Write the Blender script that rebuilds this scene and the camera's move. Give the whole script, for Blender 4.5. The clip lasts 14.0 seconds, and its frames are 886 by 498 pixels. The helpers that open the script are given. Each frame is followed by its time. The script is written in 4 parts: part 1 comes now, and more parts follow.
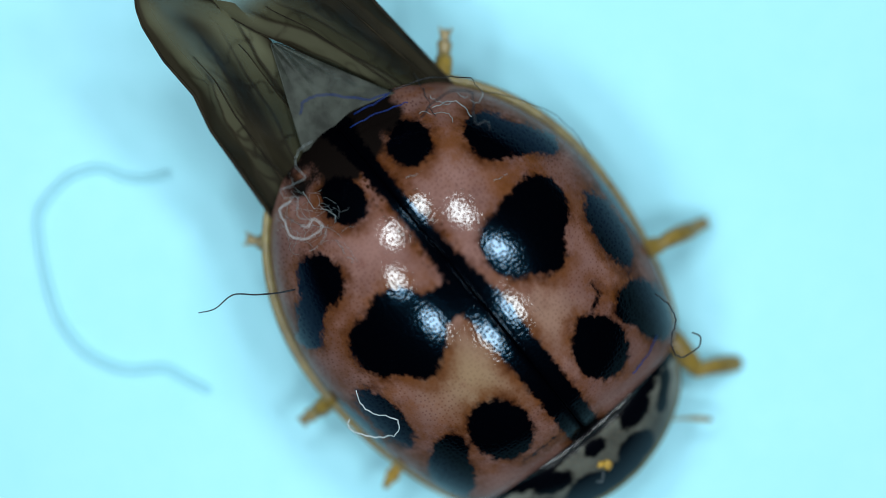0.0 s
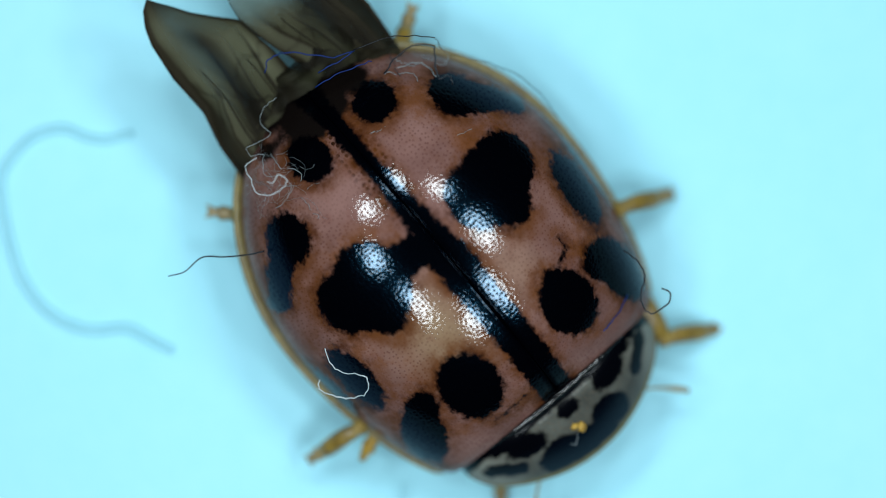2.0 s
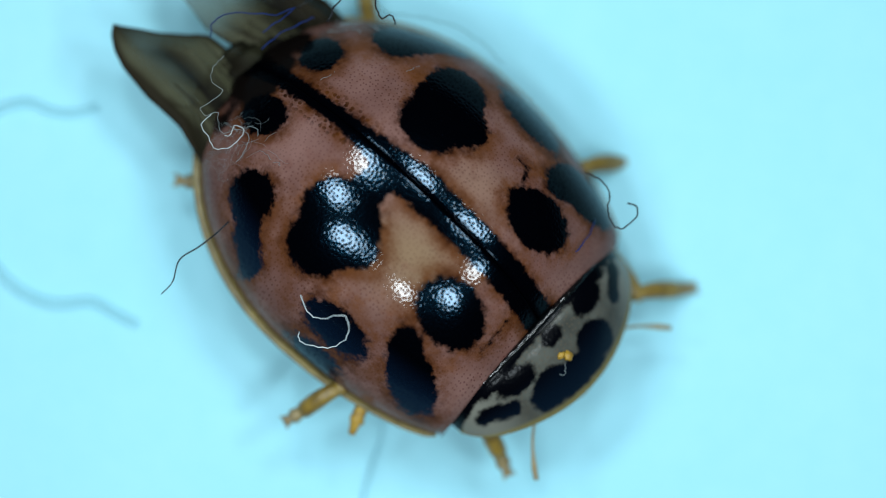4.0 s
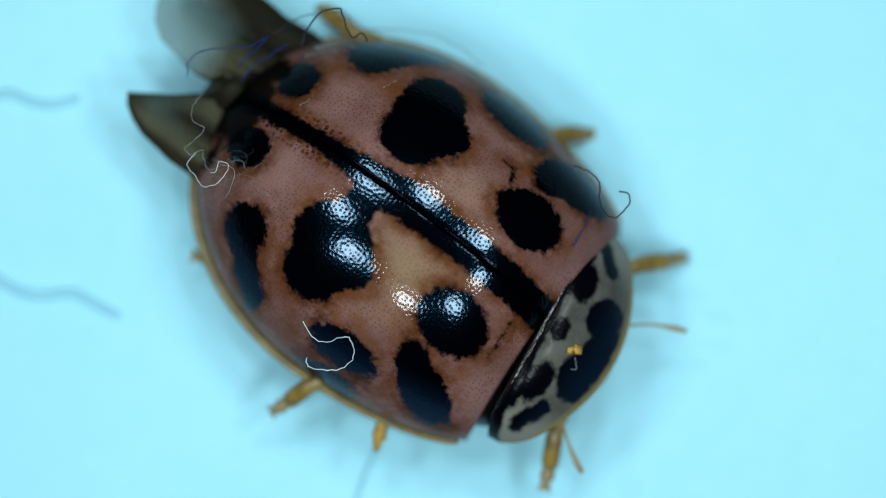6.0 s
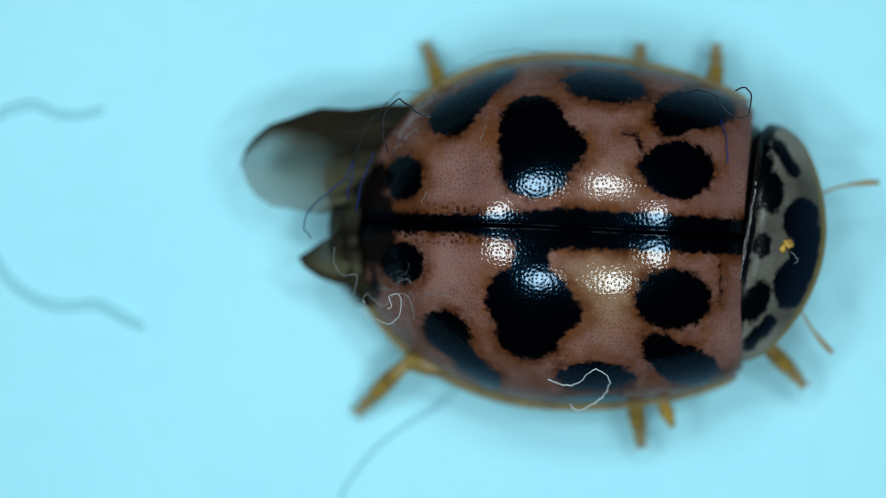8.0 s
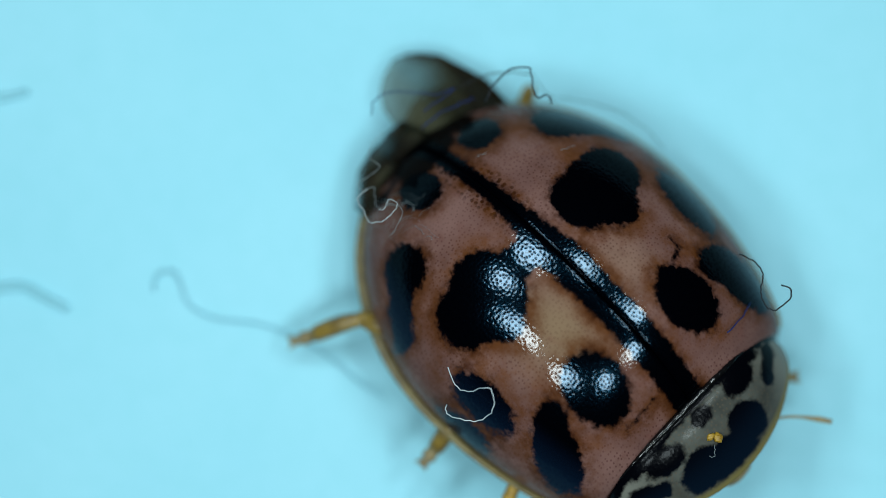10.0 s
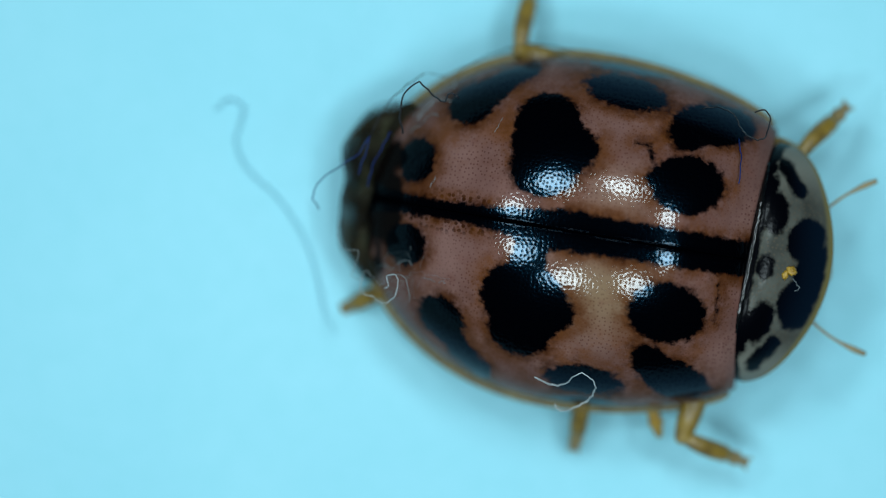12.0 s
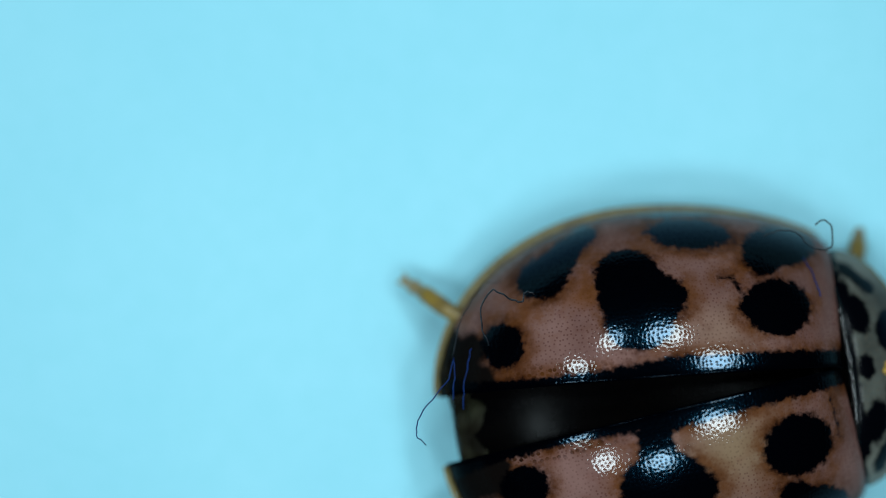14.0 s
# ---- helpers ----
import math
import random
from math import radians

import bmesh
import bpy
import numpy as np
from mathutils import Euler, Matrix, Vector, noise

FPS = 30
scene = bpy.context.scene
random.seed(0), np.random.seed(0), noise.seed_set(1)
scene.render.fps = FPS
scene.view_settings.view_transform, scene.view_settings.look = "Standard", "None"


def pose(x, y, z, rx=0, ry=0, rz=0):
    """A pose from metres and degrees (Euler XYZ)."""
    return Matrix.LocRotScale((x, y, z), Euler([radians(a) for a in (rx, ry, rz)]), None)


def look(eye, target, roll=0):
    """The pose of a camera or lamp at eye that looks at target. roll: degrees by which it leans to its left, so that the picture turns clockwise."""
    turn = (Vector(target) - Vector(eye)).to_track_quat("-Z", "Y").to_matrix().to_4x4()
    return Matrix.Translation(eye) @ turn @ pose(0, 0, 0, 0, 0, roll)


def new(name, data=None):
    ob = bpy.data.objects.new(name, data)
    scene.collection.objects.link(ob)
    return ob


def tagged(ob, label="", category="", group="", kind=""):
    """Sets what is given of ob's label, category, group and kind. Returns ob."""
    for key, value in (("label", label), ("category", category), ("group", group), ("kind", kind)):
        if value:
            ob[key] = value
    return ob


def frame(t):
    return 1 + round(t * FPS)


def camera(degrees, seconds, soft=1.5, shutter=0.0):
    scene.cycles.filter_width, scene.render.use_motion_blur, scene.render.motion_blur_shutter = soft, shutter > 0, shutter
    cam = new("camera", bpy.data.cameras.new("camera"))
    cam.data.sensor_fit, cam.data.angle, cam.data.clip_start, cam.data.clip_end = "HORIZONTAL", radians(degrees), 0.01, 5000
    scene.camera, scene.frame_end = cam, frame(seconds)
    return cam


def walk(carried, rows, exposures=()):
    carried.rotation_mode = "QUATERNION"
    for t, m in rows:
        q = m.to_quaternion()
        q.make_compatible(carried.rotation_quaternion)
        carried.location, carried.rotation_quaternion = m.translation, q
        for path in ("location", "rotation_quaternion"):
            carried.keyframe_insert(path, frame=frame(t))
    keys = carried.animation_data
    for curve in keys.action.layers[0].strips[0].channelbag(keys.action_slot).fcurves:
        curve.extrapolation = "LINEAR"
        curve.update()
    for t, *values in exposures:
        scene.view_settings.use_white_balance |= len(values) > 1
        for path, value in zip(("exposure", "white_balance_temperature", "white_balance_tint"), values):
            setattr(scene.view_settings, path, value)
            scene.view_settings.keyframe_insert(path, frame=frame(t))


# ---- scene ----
MM = 0.001
LENS = 20.0
EYE = 0.03802
cam = camera(LENS, 14.0, soft=0.75)
walk(cam, [(0.0, look((0, 0, EYE), (0, 0, 0))), (14.0, look((0, 0, EYE), (0, 0, 0)))],
     exposures=[(0.0, -0.08, 6450, 11), (3.0, -0.16, 6300, 10), (6.5, -0.25, 6300, 9), (8.5, -0.38, 6400, 7), (11.0, -0.46, 6150, 4), (14.0, -0.48, 6000, 3)])
# shallow focus of the microscope, on the upper slope of the wing cases
cam.data.dof.use_dof = True
cam.data.dof.focus_distance = EYE - 0.0026
cam.data.dof.aperture_fstop = 41.0

# ---- light: dim room and the ring of eight LEDs round the objective ----
world = bpy.data.worlds.new("room_light")
world.use_nodes = True
world.node_tree.nodes["Background"].inputs[0].default_value = (0.62, 0.86, 1.0, 1)
world.node_tree.nodes["Background"].inputs[1].default_value = 0.012
scene.world = world
for i in range(8):
    a = radians(22.5 + 45 * i)
    lamp = bpy.data.lights.new("led", "AREA")
    lamp.shape, lamp.size, lamp.energy = "DISK", 0.0044, 0.00204
    lamp.color = (0.86, 0.97, 1.0)
    led = new("led", lamp)
    led.matrix_world = look((0.0130 * math.cos(a), 0.0130 * math.sin(a), 0.0235), (0.0006 * math.cos(a), 0.0006 * math.sin(a), 0.001))


# ---- materials ----
class Nodes:
    """A small builder for node materials."""

    def __init__(self, name):
        self.mat = bpy.data.materials.new(name)
        self.mat.use_nodes = True
        self.tree = self.mat.node_tree
        self.bsdf = self.tree.nodes["Principled BSDF"]
        self.coords = self.tree.nodes.new("ShaderNodeTexCoord").outputs["Object"]

    def put(self, socket, value):
        if isinstance(value, bpy.types.NodeSocket):
            self.tree.links.new(value, socket)
        elif isinstance(value, tuple) and len(value) == 3 and socket.type == "RGBA":
            socket.default_value = (*value, 1)
        else:
            socket.default_value = value

    def node(self, kind, **values):
        n = self.tree.nodes.new(kind)
        for key, value in values.items():
            self.put(n.inputs[key], value)
        return n

    def noise(self, scale, detail=3.0, rough=0.55):
        return self.node("ShaderNodeTexNoise", Vector=self.coords, Scale=scale, Detail=detail, Roughness=rough).outputs[0]

    def cells(self, scale, uneven=0.8):
        n = self.node("ShaderNodeTexVoronoi", Vector=self.coords, Scale=scale, Randomness=uneven)
        n.voronoi_dimensions = "2D"
        return n.outputs["Distance"]

    def attr(self, name):
        n = self.tree.nodes.new("ShaderNodeAttribute")
        n.attribute_name = name
        return n.outputs["Fac"]

    def math(self, op, a, b=0.0, c=0.0):
        n = self.tree.nodes.new("ShaderNodeMath")
        n.operation = op
        for s, v in zip(n.inputs, (a, b, c)):
            self.put(s, v)
        return n.outputs[0]

    def ramp(self, x, a, b, lo=0.0, hi=1.0):
        n = self.tree.nodes.new("ShaderNodeMapRange")
        n.interpolation_type = "SMOOTHSTEP"
        for s, v in zip(n.inputs, (x, a, b, lo, hi)):
            self.put(s, v)
        return n.outputs[0]

    def mix(self, fac, a, b, blend="MIX"):
        n = self.tree.nodes.new("ShaderNodeMix")
        n.data_type, n.blend_type = "RGBA", blend
        self.put(n.inputs[0], fac)
        self.put(n.inputs[6], a)
        self.put(n.inputs[7], b)
        return n.outputs[2]

    def bump(self, height, strength, distance):
        n = self.node("ShaderNodeBump", Height=height, Strength=strength, Distance=distance)
        self.put(self.bsdf.inputs["Normal"], n.outputs[0])
        return n.outputs[0]

    def set(self, **values):
        for key, value in values.items():
            self.put(self.bsdf.inputs[key.replace("_", " ")], value)
        return self.mat


def wing_case_material():
    m = Nodes("wing_case_shell")
    d = m.math("ADD", m.attr("spot"), m.math("MULTIPLY", m.math("SUBTRACT", m.noise(9000, 2.5, 0.6), 0.5), 0.17))
    black = m.ramp(d, 0.045, -0.028)
    near = m.math("MULTIPLY", m.ramp(d, 0.19, 0.0), m.ramp(m.noise(1900, 5, 0.7), 0.42, 0.64, 0.08, 1.0))
    halo = m.math("MULTIPLY", m.ramp(d, 0.30, 0.03), m.ramp(m.noise(1300, 5, 0.7), 0.37, 0.57))
    pink = m.mix(m.ramp(m.noise(900, 4), 0.3, 0.7), (0.095, 0.0460, 0.0390), (0.160, 0.0845, 0.0725))
    pink = m.mix(m.attr("tan"), pink, (0.168, 0.110, 0.0630))
    pink = m.mix(m.math("MULTIPLY", m.ramp(m.noise(3200, 4), 0.52, 0.72), 0.30), pink, (0.100, 0.0330, 0.0230))
    pink = m.mix(m.ramp(m.noise(800, 6, 0.72), 0.52, 0.74, 0.0, 0.45), pink, (0.062, 0.029, 0.021))
    pits = m.ramp(m.cells(15500, 0.7), 0.27, 0.13)
    pits = m.math("MULTIPLY", pits, m.math("ADD", m.ramp(m.noise(1500, 2), 0.35, 0.65, 0.22, 0.55), m.math("MULTIPLY", m.attr("seam"), 0.2)))
    pink = m.mix(m.math("MINIMUM", pits, 1.0), pink, (0.036, 0.0095, 0.007))
    pink = m.mix(m.math("MULTIPLY", m.ramp(m.cells(11500), 0.36, 0.26), m.attr("seam")), pink, (0.0025, 0.0012, 0.001))
    pink = m.mix(m.math("MULTIPLY", m.attr("rust"), m.ramp(m.noise(2100, 5, 0.7), 0.38, 0.66)), pink, (0.100, 0.034, 0.010))
    pink = m.mix(m.math("MULTIPLY", halo, 0.85), pink, (0.072, 0.023, 0.0055))
    pink = m.mix(m.math("MULTIPLY", near, 0.85), pink, (0.030, 0.0085, 0.0028))
    dirt = m.ramp(m.math("ADD", m.attr("dirt"), m.math("MULTIPLY", m.math("SUBTRACT", m.noise(3000, 6, 0.75), 0.5), 1.1)), 0.25, 0.85)
    pink = m.mix(dirt, pink, (0.0035, 0.0025, 0.0022))
    pink = m.mix(m.math("MULTIPLY", m.attr("edge"), 0.5), pink, (0.148, 0.0888, 0.0629))
    # black spots, with the blue reflection on the steep outer slopes mixed into the colour
    colour = m.mix(black, pink, m.mix(m.attr("slope_sheen"), (0.00015, 0.0002, 0.0006), (0.0020, 0.0062, 0.016)))
    hole = m.ramp(m.cells(15500, 0.7), 0.30, 0.16)
    relief = m.math("MULTIPLY", m.ramp(m.cells(15500, 0.7), 0.02, 0.50), 1.0)
    relief = m.math("ADD", relief, m.math("MULTIPLY", m.noise(11000, 2), 2.4))
    coat = m.bump(m.math("ADD", relief, m.math("MULTIPLY", m.noise(2600, 2), 2.2)), 1.0, 0.0000010)
    gloss = m.math("MULTIPLY", m.ramp(dirt, 0.2, 0.8, 0.40, 0.08), m.math("SUBTRACT", 1.0, m.math("MULTIPLY", hole, 0.6)))
    tilt = m.node("ShaderNodeLayerWeight", Blend=0.5).outputs["Facing"]
    gloss = m.math("MULTIPLY", gloss, m.math("ADD", m.ramp(tilt, 0.14, 0.42, 1.0, 0.12), m.ramp(tilt, 0.42, 0.75, 0.0, 0.16)))
    gloss = m.math("MULTIPLY", gloss, m.math("SUBTRACT", 1.0, m.math("MULTIPLY", m.attr("groove"), 0.93)))
    sheen = m.mix(black, (1.0, 1.0, 1.0), (0.11, 0.55, 1.0))
    under = m.math("MULTIPLY", gloss, m.ramp(black, 0.0, 1.0, 0.10, 0.58))
    clear = m.math("MULTIPLY", gloss, m.ramp(black, 0.0, 1.0, 1.4, 0.85))
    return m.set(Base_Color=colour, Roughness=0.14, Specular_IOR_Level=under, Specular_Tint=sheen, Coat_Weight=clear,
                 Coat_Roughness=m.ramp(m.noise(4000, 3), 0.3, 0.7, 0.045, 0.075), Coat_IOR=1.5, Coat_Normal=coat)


def pronotum_material():
    m = Nodes("pronotum_shell")
    d = m.math("ADD", m.attr("spot"), m.math("MULTIPLY", m.math("SUBTRACT", m.noise(6000, 4, 0.65), 0.5), 0.16))
    pale = m.mix(m.ramp(m.noise(1500, 4), 0.3, 0.7), (0.030, 0.031, 0.027), (0.070, 0.073, 0.063))
    pale = m.mix(m.math("MULTIPLY", m.ramp(m.cells(14000), 0.28, 0.14), 0.4), pale, (0.08, 0.06, 0.04))
    pale = m.mix(m.ramp(m.noise(2500, 4), 0.5, 0.75, 0, 0.6), pale, (0.035, 0.03, 0.022))
    # white cuticle of the outer lobes, with its grazing reflection painted in
    pale = m.mix(m.attr("white_lobe_sheen"), pale, (0.125, 0.125, 0.105))
    pale = m.mix(m.attr("edge"), pale, (0.15, 0.122, 0.040))
    m.bump(m.ramp(m.cells(14000), 0.1, 0.5), 0.3, 0.0000025)
    # spots on the sloping front carry their blue sheen in the base colour
    return m.set(Base_Color=m.mix(m.ramp(d, 0.035, -0.03), pale, m.mix(m.attr("slope_sheen"), (0.0005, 0.0007, 0.0015), (0.0018, 0.0055, 0.012))), Roughness=0.2, Specular_IOR_Level=0.06)


def plain_material(name, a, b, scale, rough=0.4, relief=0.2, depth=0.00001, **more):
    m = Nodes(name)
    n = m.noise(scale, 5, 0.65)
    m.bump(m.noise(scale * 3, 3), relief, depth)
    return m.set(Base_Color=m.mix(m.ramp(n, 0.3, 0.7), a, b), Roughness=rough, **more)


def wing_material():
    m = Nodes("wing_membrane")
    streak = m.node("ShaderNodeMapping", Vector=m.coords, Scale=(0.35, 1.6, 1.0)).outputs[0]
    n = m.node("ShaderNodeTexNoise", Vector=streak, Scale=750.0, Detail=3.0, Roughness=0.5).outputs[0]
    dense = m.math("MULTIPLY", m.attr("dense"), m.ramp(n, 0.2, 0.75, 0.8, 1.1))
    olive = m.mix(m.ramp(n, 0.3, 0.7), (0.040, 0.041, 0.021), (0.094, 0.097, 0.058))
    brown = m.mix(m.ramp(n, 0.3, 0.7), (0.003, 0.0028, 0.002), (0.015, 0.0125, 0.007))
    m.bump(n, 0.25, 0.00004)
    return m.set(Base_Color=m.mix(m.attr("stain"), olive, brown), Roughness=0.6, Specular_IOR_Level=0.04, Alpha=m.math("MINIMUM", dense, 1.0))


def paper_material():
    m = Nodes("pale_blue_paper")
    big = m.ramp(m.noise(180, 4), 0.3, 0.7)
    fibre = m.ramp(m.noise(2600, 5, 0.7), 0.35, 0.7)
    colour = m.mix(big, (0.258, 0.5439, 0.640), (0.280, 0.5661, 0.660))
    colour = m.mix(m.math("MULTIPLY", fibre, 0.25), colour, (0.2294, 0.518, 0.5846))
    m.bump(m.noise(5000, 5), 0.25, 0.00003)
    return m.set(Base_Color=colour, Roughness=0.85, Specular_IOR_Level=0.2)


SHELL = wing_case_material()
PRONOTUM = pronotum_material()
PAPER = paper_material()
WING = wing_material()
RIM = plain_material("yellow_shell_rim", (0.16, 0.124, 0.034), (0.085, 0.062, 0.016), 4000, 0.35)
LEG = plain_material("amber_leg", (0.21, 0.137, 0.020), (0.092, 0.057, 0.010), 3500, 0.35)
FEELER = plain_material("pale_amber_feeler", (0.21, 0.165, 0.075), (0.14, 0.098, 0.036), 4000, 0.4)
DARK = plain_material("black_shell", (0.001, 0.001, 0.0014), (0.002, 0.0018, 0.0018), 2500, 0.22, Specular_IOR_Level=0.3)
GLOSSY = plain_material("glossy_black_margin", (0.001, 0.0012, 0.002), (0.003, 0.003, 0.003), 4000, 0.16, 0.6, 0.00001, Specular_IOR_Level=0.5)
BELLY = plain_material("dark_brown_abdomen", (0.0004, 0.0004, 0.0006), (0.0012, 0.001, 0.001), 1800, 0.25, 0.4, 0.000006, Specular_IOR_Level=0.03)
VEIN = plain_material("dark_wing_vein", (0.006, 0.005, 0.004), (0.018, 0.014, 0.008), 3000, 0.6, Specular_IOR_Level=0.05)
SHEER = plain_material("sheer_membrane", (0.012, 0.014, 0.011), (0.040, 0.046, 0.038), 2600, 0.5, 0.5, 0.00001, Specular_IOR_Level=0.15, Alpha=0.75)
WHITE = plain_material("white_fibre", (0.26, 0.31, 0.33), (0.38, 0.42, 0.43), 6000, 0.5)
GREY = plain_material("grey_fine_fibre", (0.10, 0.125, 0.135), (0.17, 0.20, 0.21), 6000, 0.5)
BLACK = plain_material("black_fibre", (0.002, 0.0025, 0.004), (0.005, 0.007, 0.011), 6000, 0.35, Specular_IOR_Level=0.2)
BLUE = plain_material("blue_fibre", (0.0015, 0.009, 0.060), (0.003, 0.016, 0.09), 6000, 0.5, Specular_IOR_Level=0.1)
LINT = plain_material("grey_blue_lint", (0.212, 0.475, 0.55), (0.232, 0.505, 0.582), 3000, 0.7)
HAIR = plain_material("pale_blue_hair", (0.148, 0.37, 0.4588), (0.185, 0.407, 0.4884), 3000, 0.6)
POLLEN = plain_material("orange_pollen", (0.30, 0.180, 0.010), (0.17, 0.092, 0.006), 9000, 0.5, 0.6, 0.00002)
TABLE = plain_material("grey_stage", (0.20, 0.21, 0.22), (0.25, 0.26, 0.27), 200, 0.6)


# ---- building helpers ----
def part(name, bm, material, parent=None, label="", at=(0, 0, 0)):
    """Links a bmesh in millimetres as one object; at: its pivot, in millimetres, in the parent's space."""
    shift = Matrix.Translation(-Vector(at))
    bm.transform(shift)
    bm.transform(Matrix.Scale(MM, 4))
    bmesh.ops.recalc_face_normals(bm, faces=bm.faces)
    mesh = bpy.data.meshes.new(name)
    bm.to_mesh(mesh)
    bm.free()
    mesh.polygons.foreach_set("use_smooth", [True] * len(mesh.polygons))
    mesh.materials.append(material)
    ob = new(name, mesh)
    ob.parent = parent
    ob.location = Vector(at) * MM
    return tagged(ob, label) if label else ob


def smooth_line(points, steps=6):
    """A Catmull-Rom line through the points."""
    p = [Vector(q) for q in points]
    p = [p[0] * 2 - p[1]] + p + [p[-1] * 2 - p[-2]]
    out = []
    for a, b, c, d in zip(p, p[1:], p[2:], p[3:]):
        for k in range(steps):
            t = k / steps
            out.append(0.5 * (2 * b + (c - a) * t + (2 * a - 5 * b + 4 * c - d) * t * t + (3 * b - a - 3 * c + d) * t ** 3))
    return out + [p[-2]]


def tube(bm, line, radii, sides=8, flat=1.0):
    """A round or flattened tube along the line; radii: one, or one for each end and stop between."""
    n = len(line)
    if not isinstance(radii, (list, tuple)):
        radii = [radii, radii]
    rs = [float(r) for r in np.interp(np.linspace(0, 1, n), np.linspace(0, 1, len(radii)), radii)]
    rings, side = [], Vector((0, 0, 1))
    for i, q in enumerate(line):
        way = (line[min(i + 1, n - 1)] - line[max(i - 1, 0)]).normalized()
        u = side - way * side.dot(way)
        if u.length < 1e-4:
            u = way.orthogonal()
        u.normalize()
        side, v = u, way.cross(u)
        rings.append([bm.verts.new(q + rs[i] * (u * (math.cos(a) * flat) + v * math.sin(a))) for a in (2 * math.pi * k / sides for k in range(sides))])
    for r, s in zip(rings, rings[1:]):
        for k in range(sides):
            bm.faces.new((r[k], r[(k + 1) % sides], s[(k + 1) % sides], s[k]))
    bm.faces.new(rings[0])
    bm.faces.new(rings[-1])
    return bm


def lump(bm, centre, radii, seed=0, rough=0.0, cuts=3):
    """An uneven rounded lump."""
    made = bmesh.ops.create_icosphere(bm, subdivisions=cuts, radius=1.0)["verts"]
    for v in made:
        k = 1 + rough * noise.noise(v.co * 2.2 + Vector((seed, 0, 0)))
        v.co = Vector(c + r * k * q for c, r, q in zip(centre, radii, v.co))
    return bm


def grid_faces(bm, rows):
    for a, b in zip(rows, rows[1:]):
        for k in range(len(a) - 1):
            bm.faces.new((a[k], a[k + 1], b[k + 1], b[k]))


# ---- the form of the body, in millimetres: x to the head, y to its left ----
def half_width(x):
    if x < 0.1:
        return 2.555 * math.sqrt(max(0.0, 1 - ((x - 0.1) / 3.2) ** 2))
    d = x - 0.1
    return 2.555 - 0.056 * d * d - 0.0053 * d ** 4 - 0.22 * (max(0.0, x - 2.5) / 0.25) ** 2


def spine(x):
    if x < 0.3:
        return 2.28 * max(0.0, 1 - ((0.3 - x) / 3.4) ** 2.2) ** 0.62
    d = x - 0.3
    return 2.28 - 0.06 * d * d - 0.02 * d ** 4


def dome(x, y):
    q = min(abs(y) / max(half_width(x), 1e-4), 1.0)
    return 0.35 + spine(x) * max(0.0, 1 - q ** 2.0) ** 0.52


def step(x, a, b):
    k = min(1.0, max(0.0, (x - a) / (b - a)))
    return k * k * (3 - 2 * k)


def blob(x, y, cx, cy, rx, ry, turn=0.0):
    c, s = math.cos(radians(turn)), math.sin(radians(turn))
    u, v = (x - cx) * c + (y - cy) * s, -(x - cx) * s + (y - cy) * c
    return (math.hypot(u / rx, v / ry) - 1) * min(rx, ry)


def capsule(x, y, ax, ay, bx, by, r):
    dx, dy = bx - ax, by - ay
    t = min(1, max(0, ((x - ax) * dx + (y - ay) * dy) / (dx * dx + dy * dy)))
    return math.hypot(x - ax - t * dx, y - ay - t * dy) - r


SPOTS_LEFT = [(-2.23, 0.64, 0.27, 0.31), (-1.57, 1.58, 0.36, 0.29, 30), (-0.42, 1.46, 0.46, 0.42), (-0.26, 1.14, 0.60, 0.40), (-0.36, 0.80, 0.46, 0.38),
              (0.57, 2.08, 0.56, 0.23, -6), (0.60, 2.46, 0.44, 0.060), (1.66, 0.90, 0.50, 0.40, 4), (1.42, 0.92, 0.30, 0.22), (1.90, 1.82, 0.56, 0.30, 4), (1.58, 1.66, 0.30, 0.26, 30)]
SPOTS_RIGHT = [(-2.19, -0.58, 0.31, 0.29, -30), (-1.52, -1.54, 0.36, 0.28, -30), (-0.36, -1.02, 0.58, 0.48), (-0.18, -1.16, 0.56, 0.36), (-0.33, -1.46, 0.46, 0.40),
               (0.64, -2.08, 0.52, 0.20, 2), (0.66, -2.47, 0.38, 0.095, 4), (1.67, -0.92, 0.53, 0.41), (1.90, -1.86, 0.50, 0.27, -12), (1.54, -1.66, 0.28, 0.22, -40)]


def shell_pattern(x, y):
    """Distance to the black pattern of the wing cases, below zero inside it."""
    band = np.interp(x, (-3.1, -2.6, -1.8, -1.2, -0.45, 0.0, 1.2, 2.6), (0.25, 0.15, 0.115, 0.125, 0.20, 0.275, 0.25, 0.235))
    d = [abs(y) - band]
    d += [blob(x, y, *s) for s in (SPOTS_LEFT if y > 0 else SPOTS_RIGHT)]
    if y > 0:
        d += [capsule(x, y, -1.55, 1.72, -0.86, 2.20, 0.13), capsule(x, y, -1.45, 1.60, -1.15, 1.98, 0.16), capsule(x, y, 0.86, 1.37, 1.07, 1.36, 0.004), capsule(x, y, 1.07, 1.36, 1.12, 1.2, 0.012)]
    else:
        d += [capsule(x, y, -1.55, -1.68, -0.86, -2.22, 0.13), capsule(x, y, -1.48, -1.60, -1.2, -1.95, 0.15), capsule(x, y, -0.33, -0.3, -0.36, -0.8, 0.24), capsule(x, y, 2.32, -0.4, 2.36, -0.95, -0.01)]
    d.sort()
    a, b = d[0], d[1]
    k = max(0.0, 0.08 - (b - a)) / 0.08
    return a - 0.012 * k * k - 0.012


def add_attribute(ob, name, values):
    ob.data.attributes.new(name, "FLOAT", "POINT").data.foreach_set("value", values)


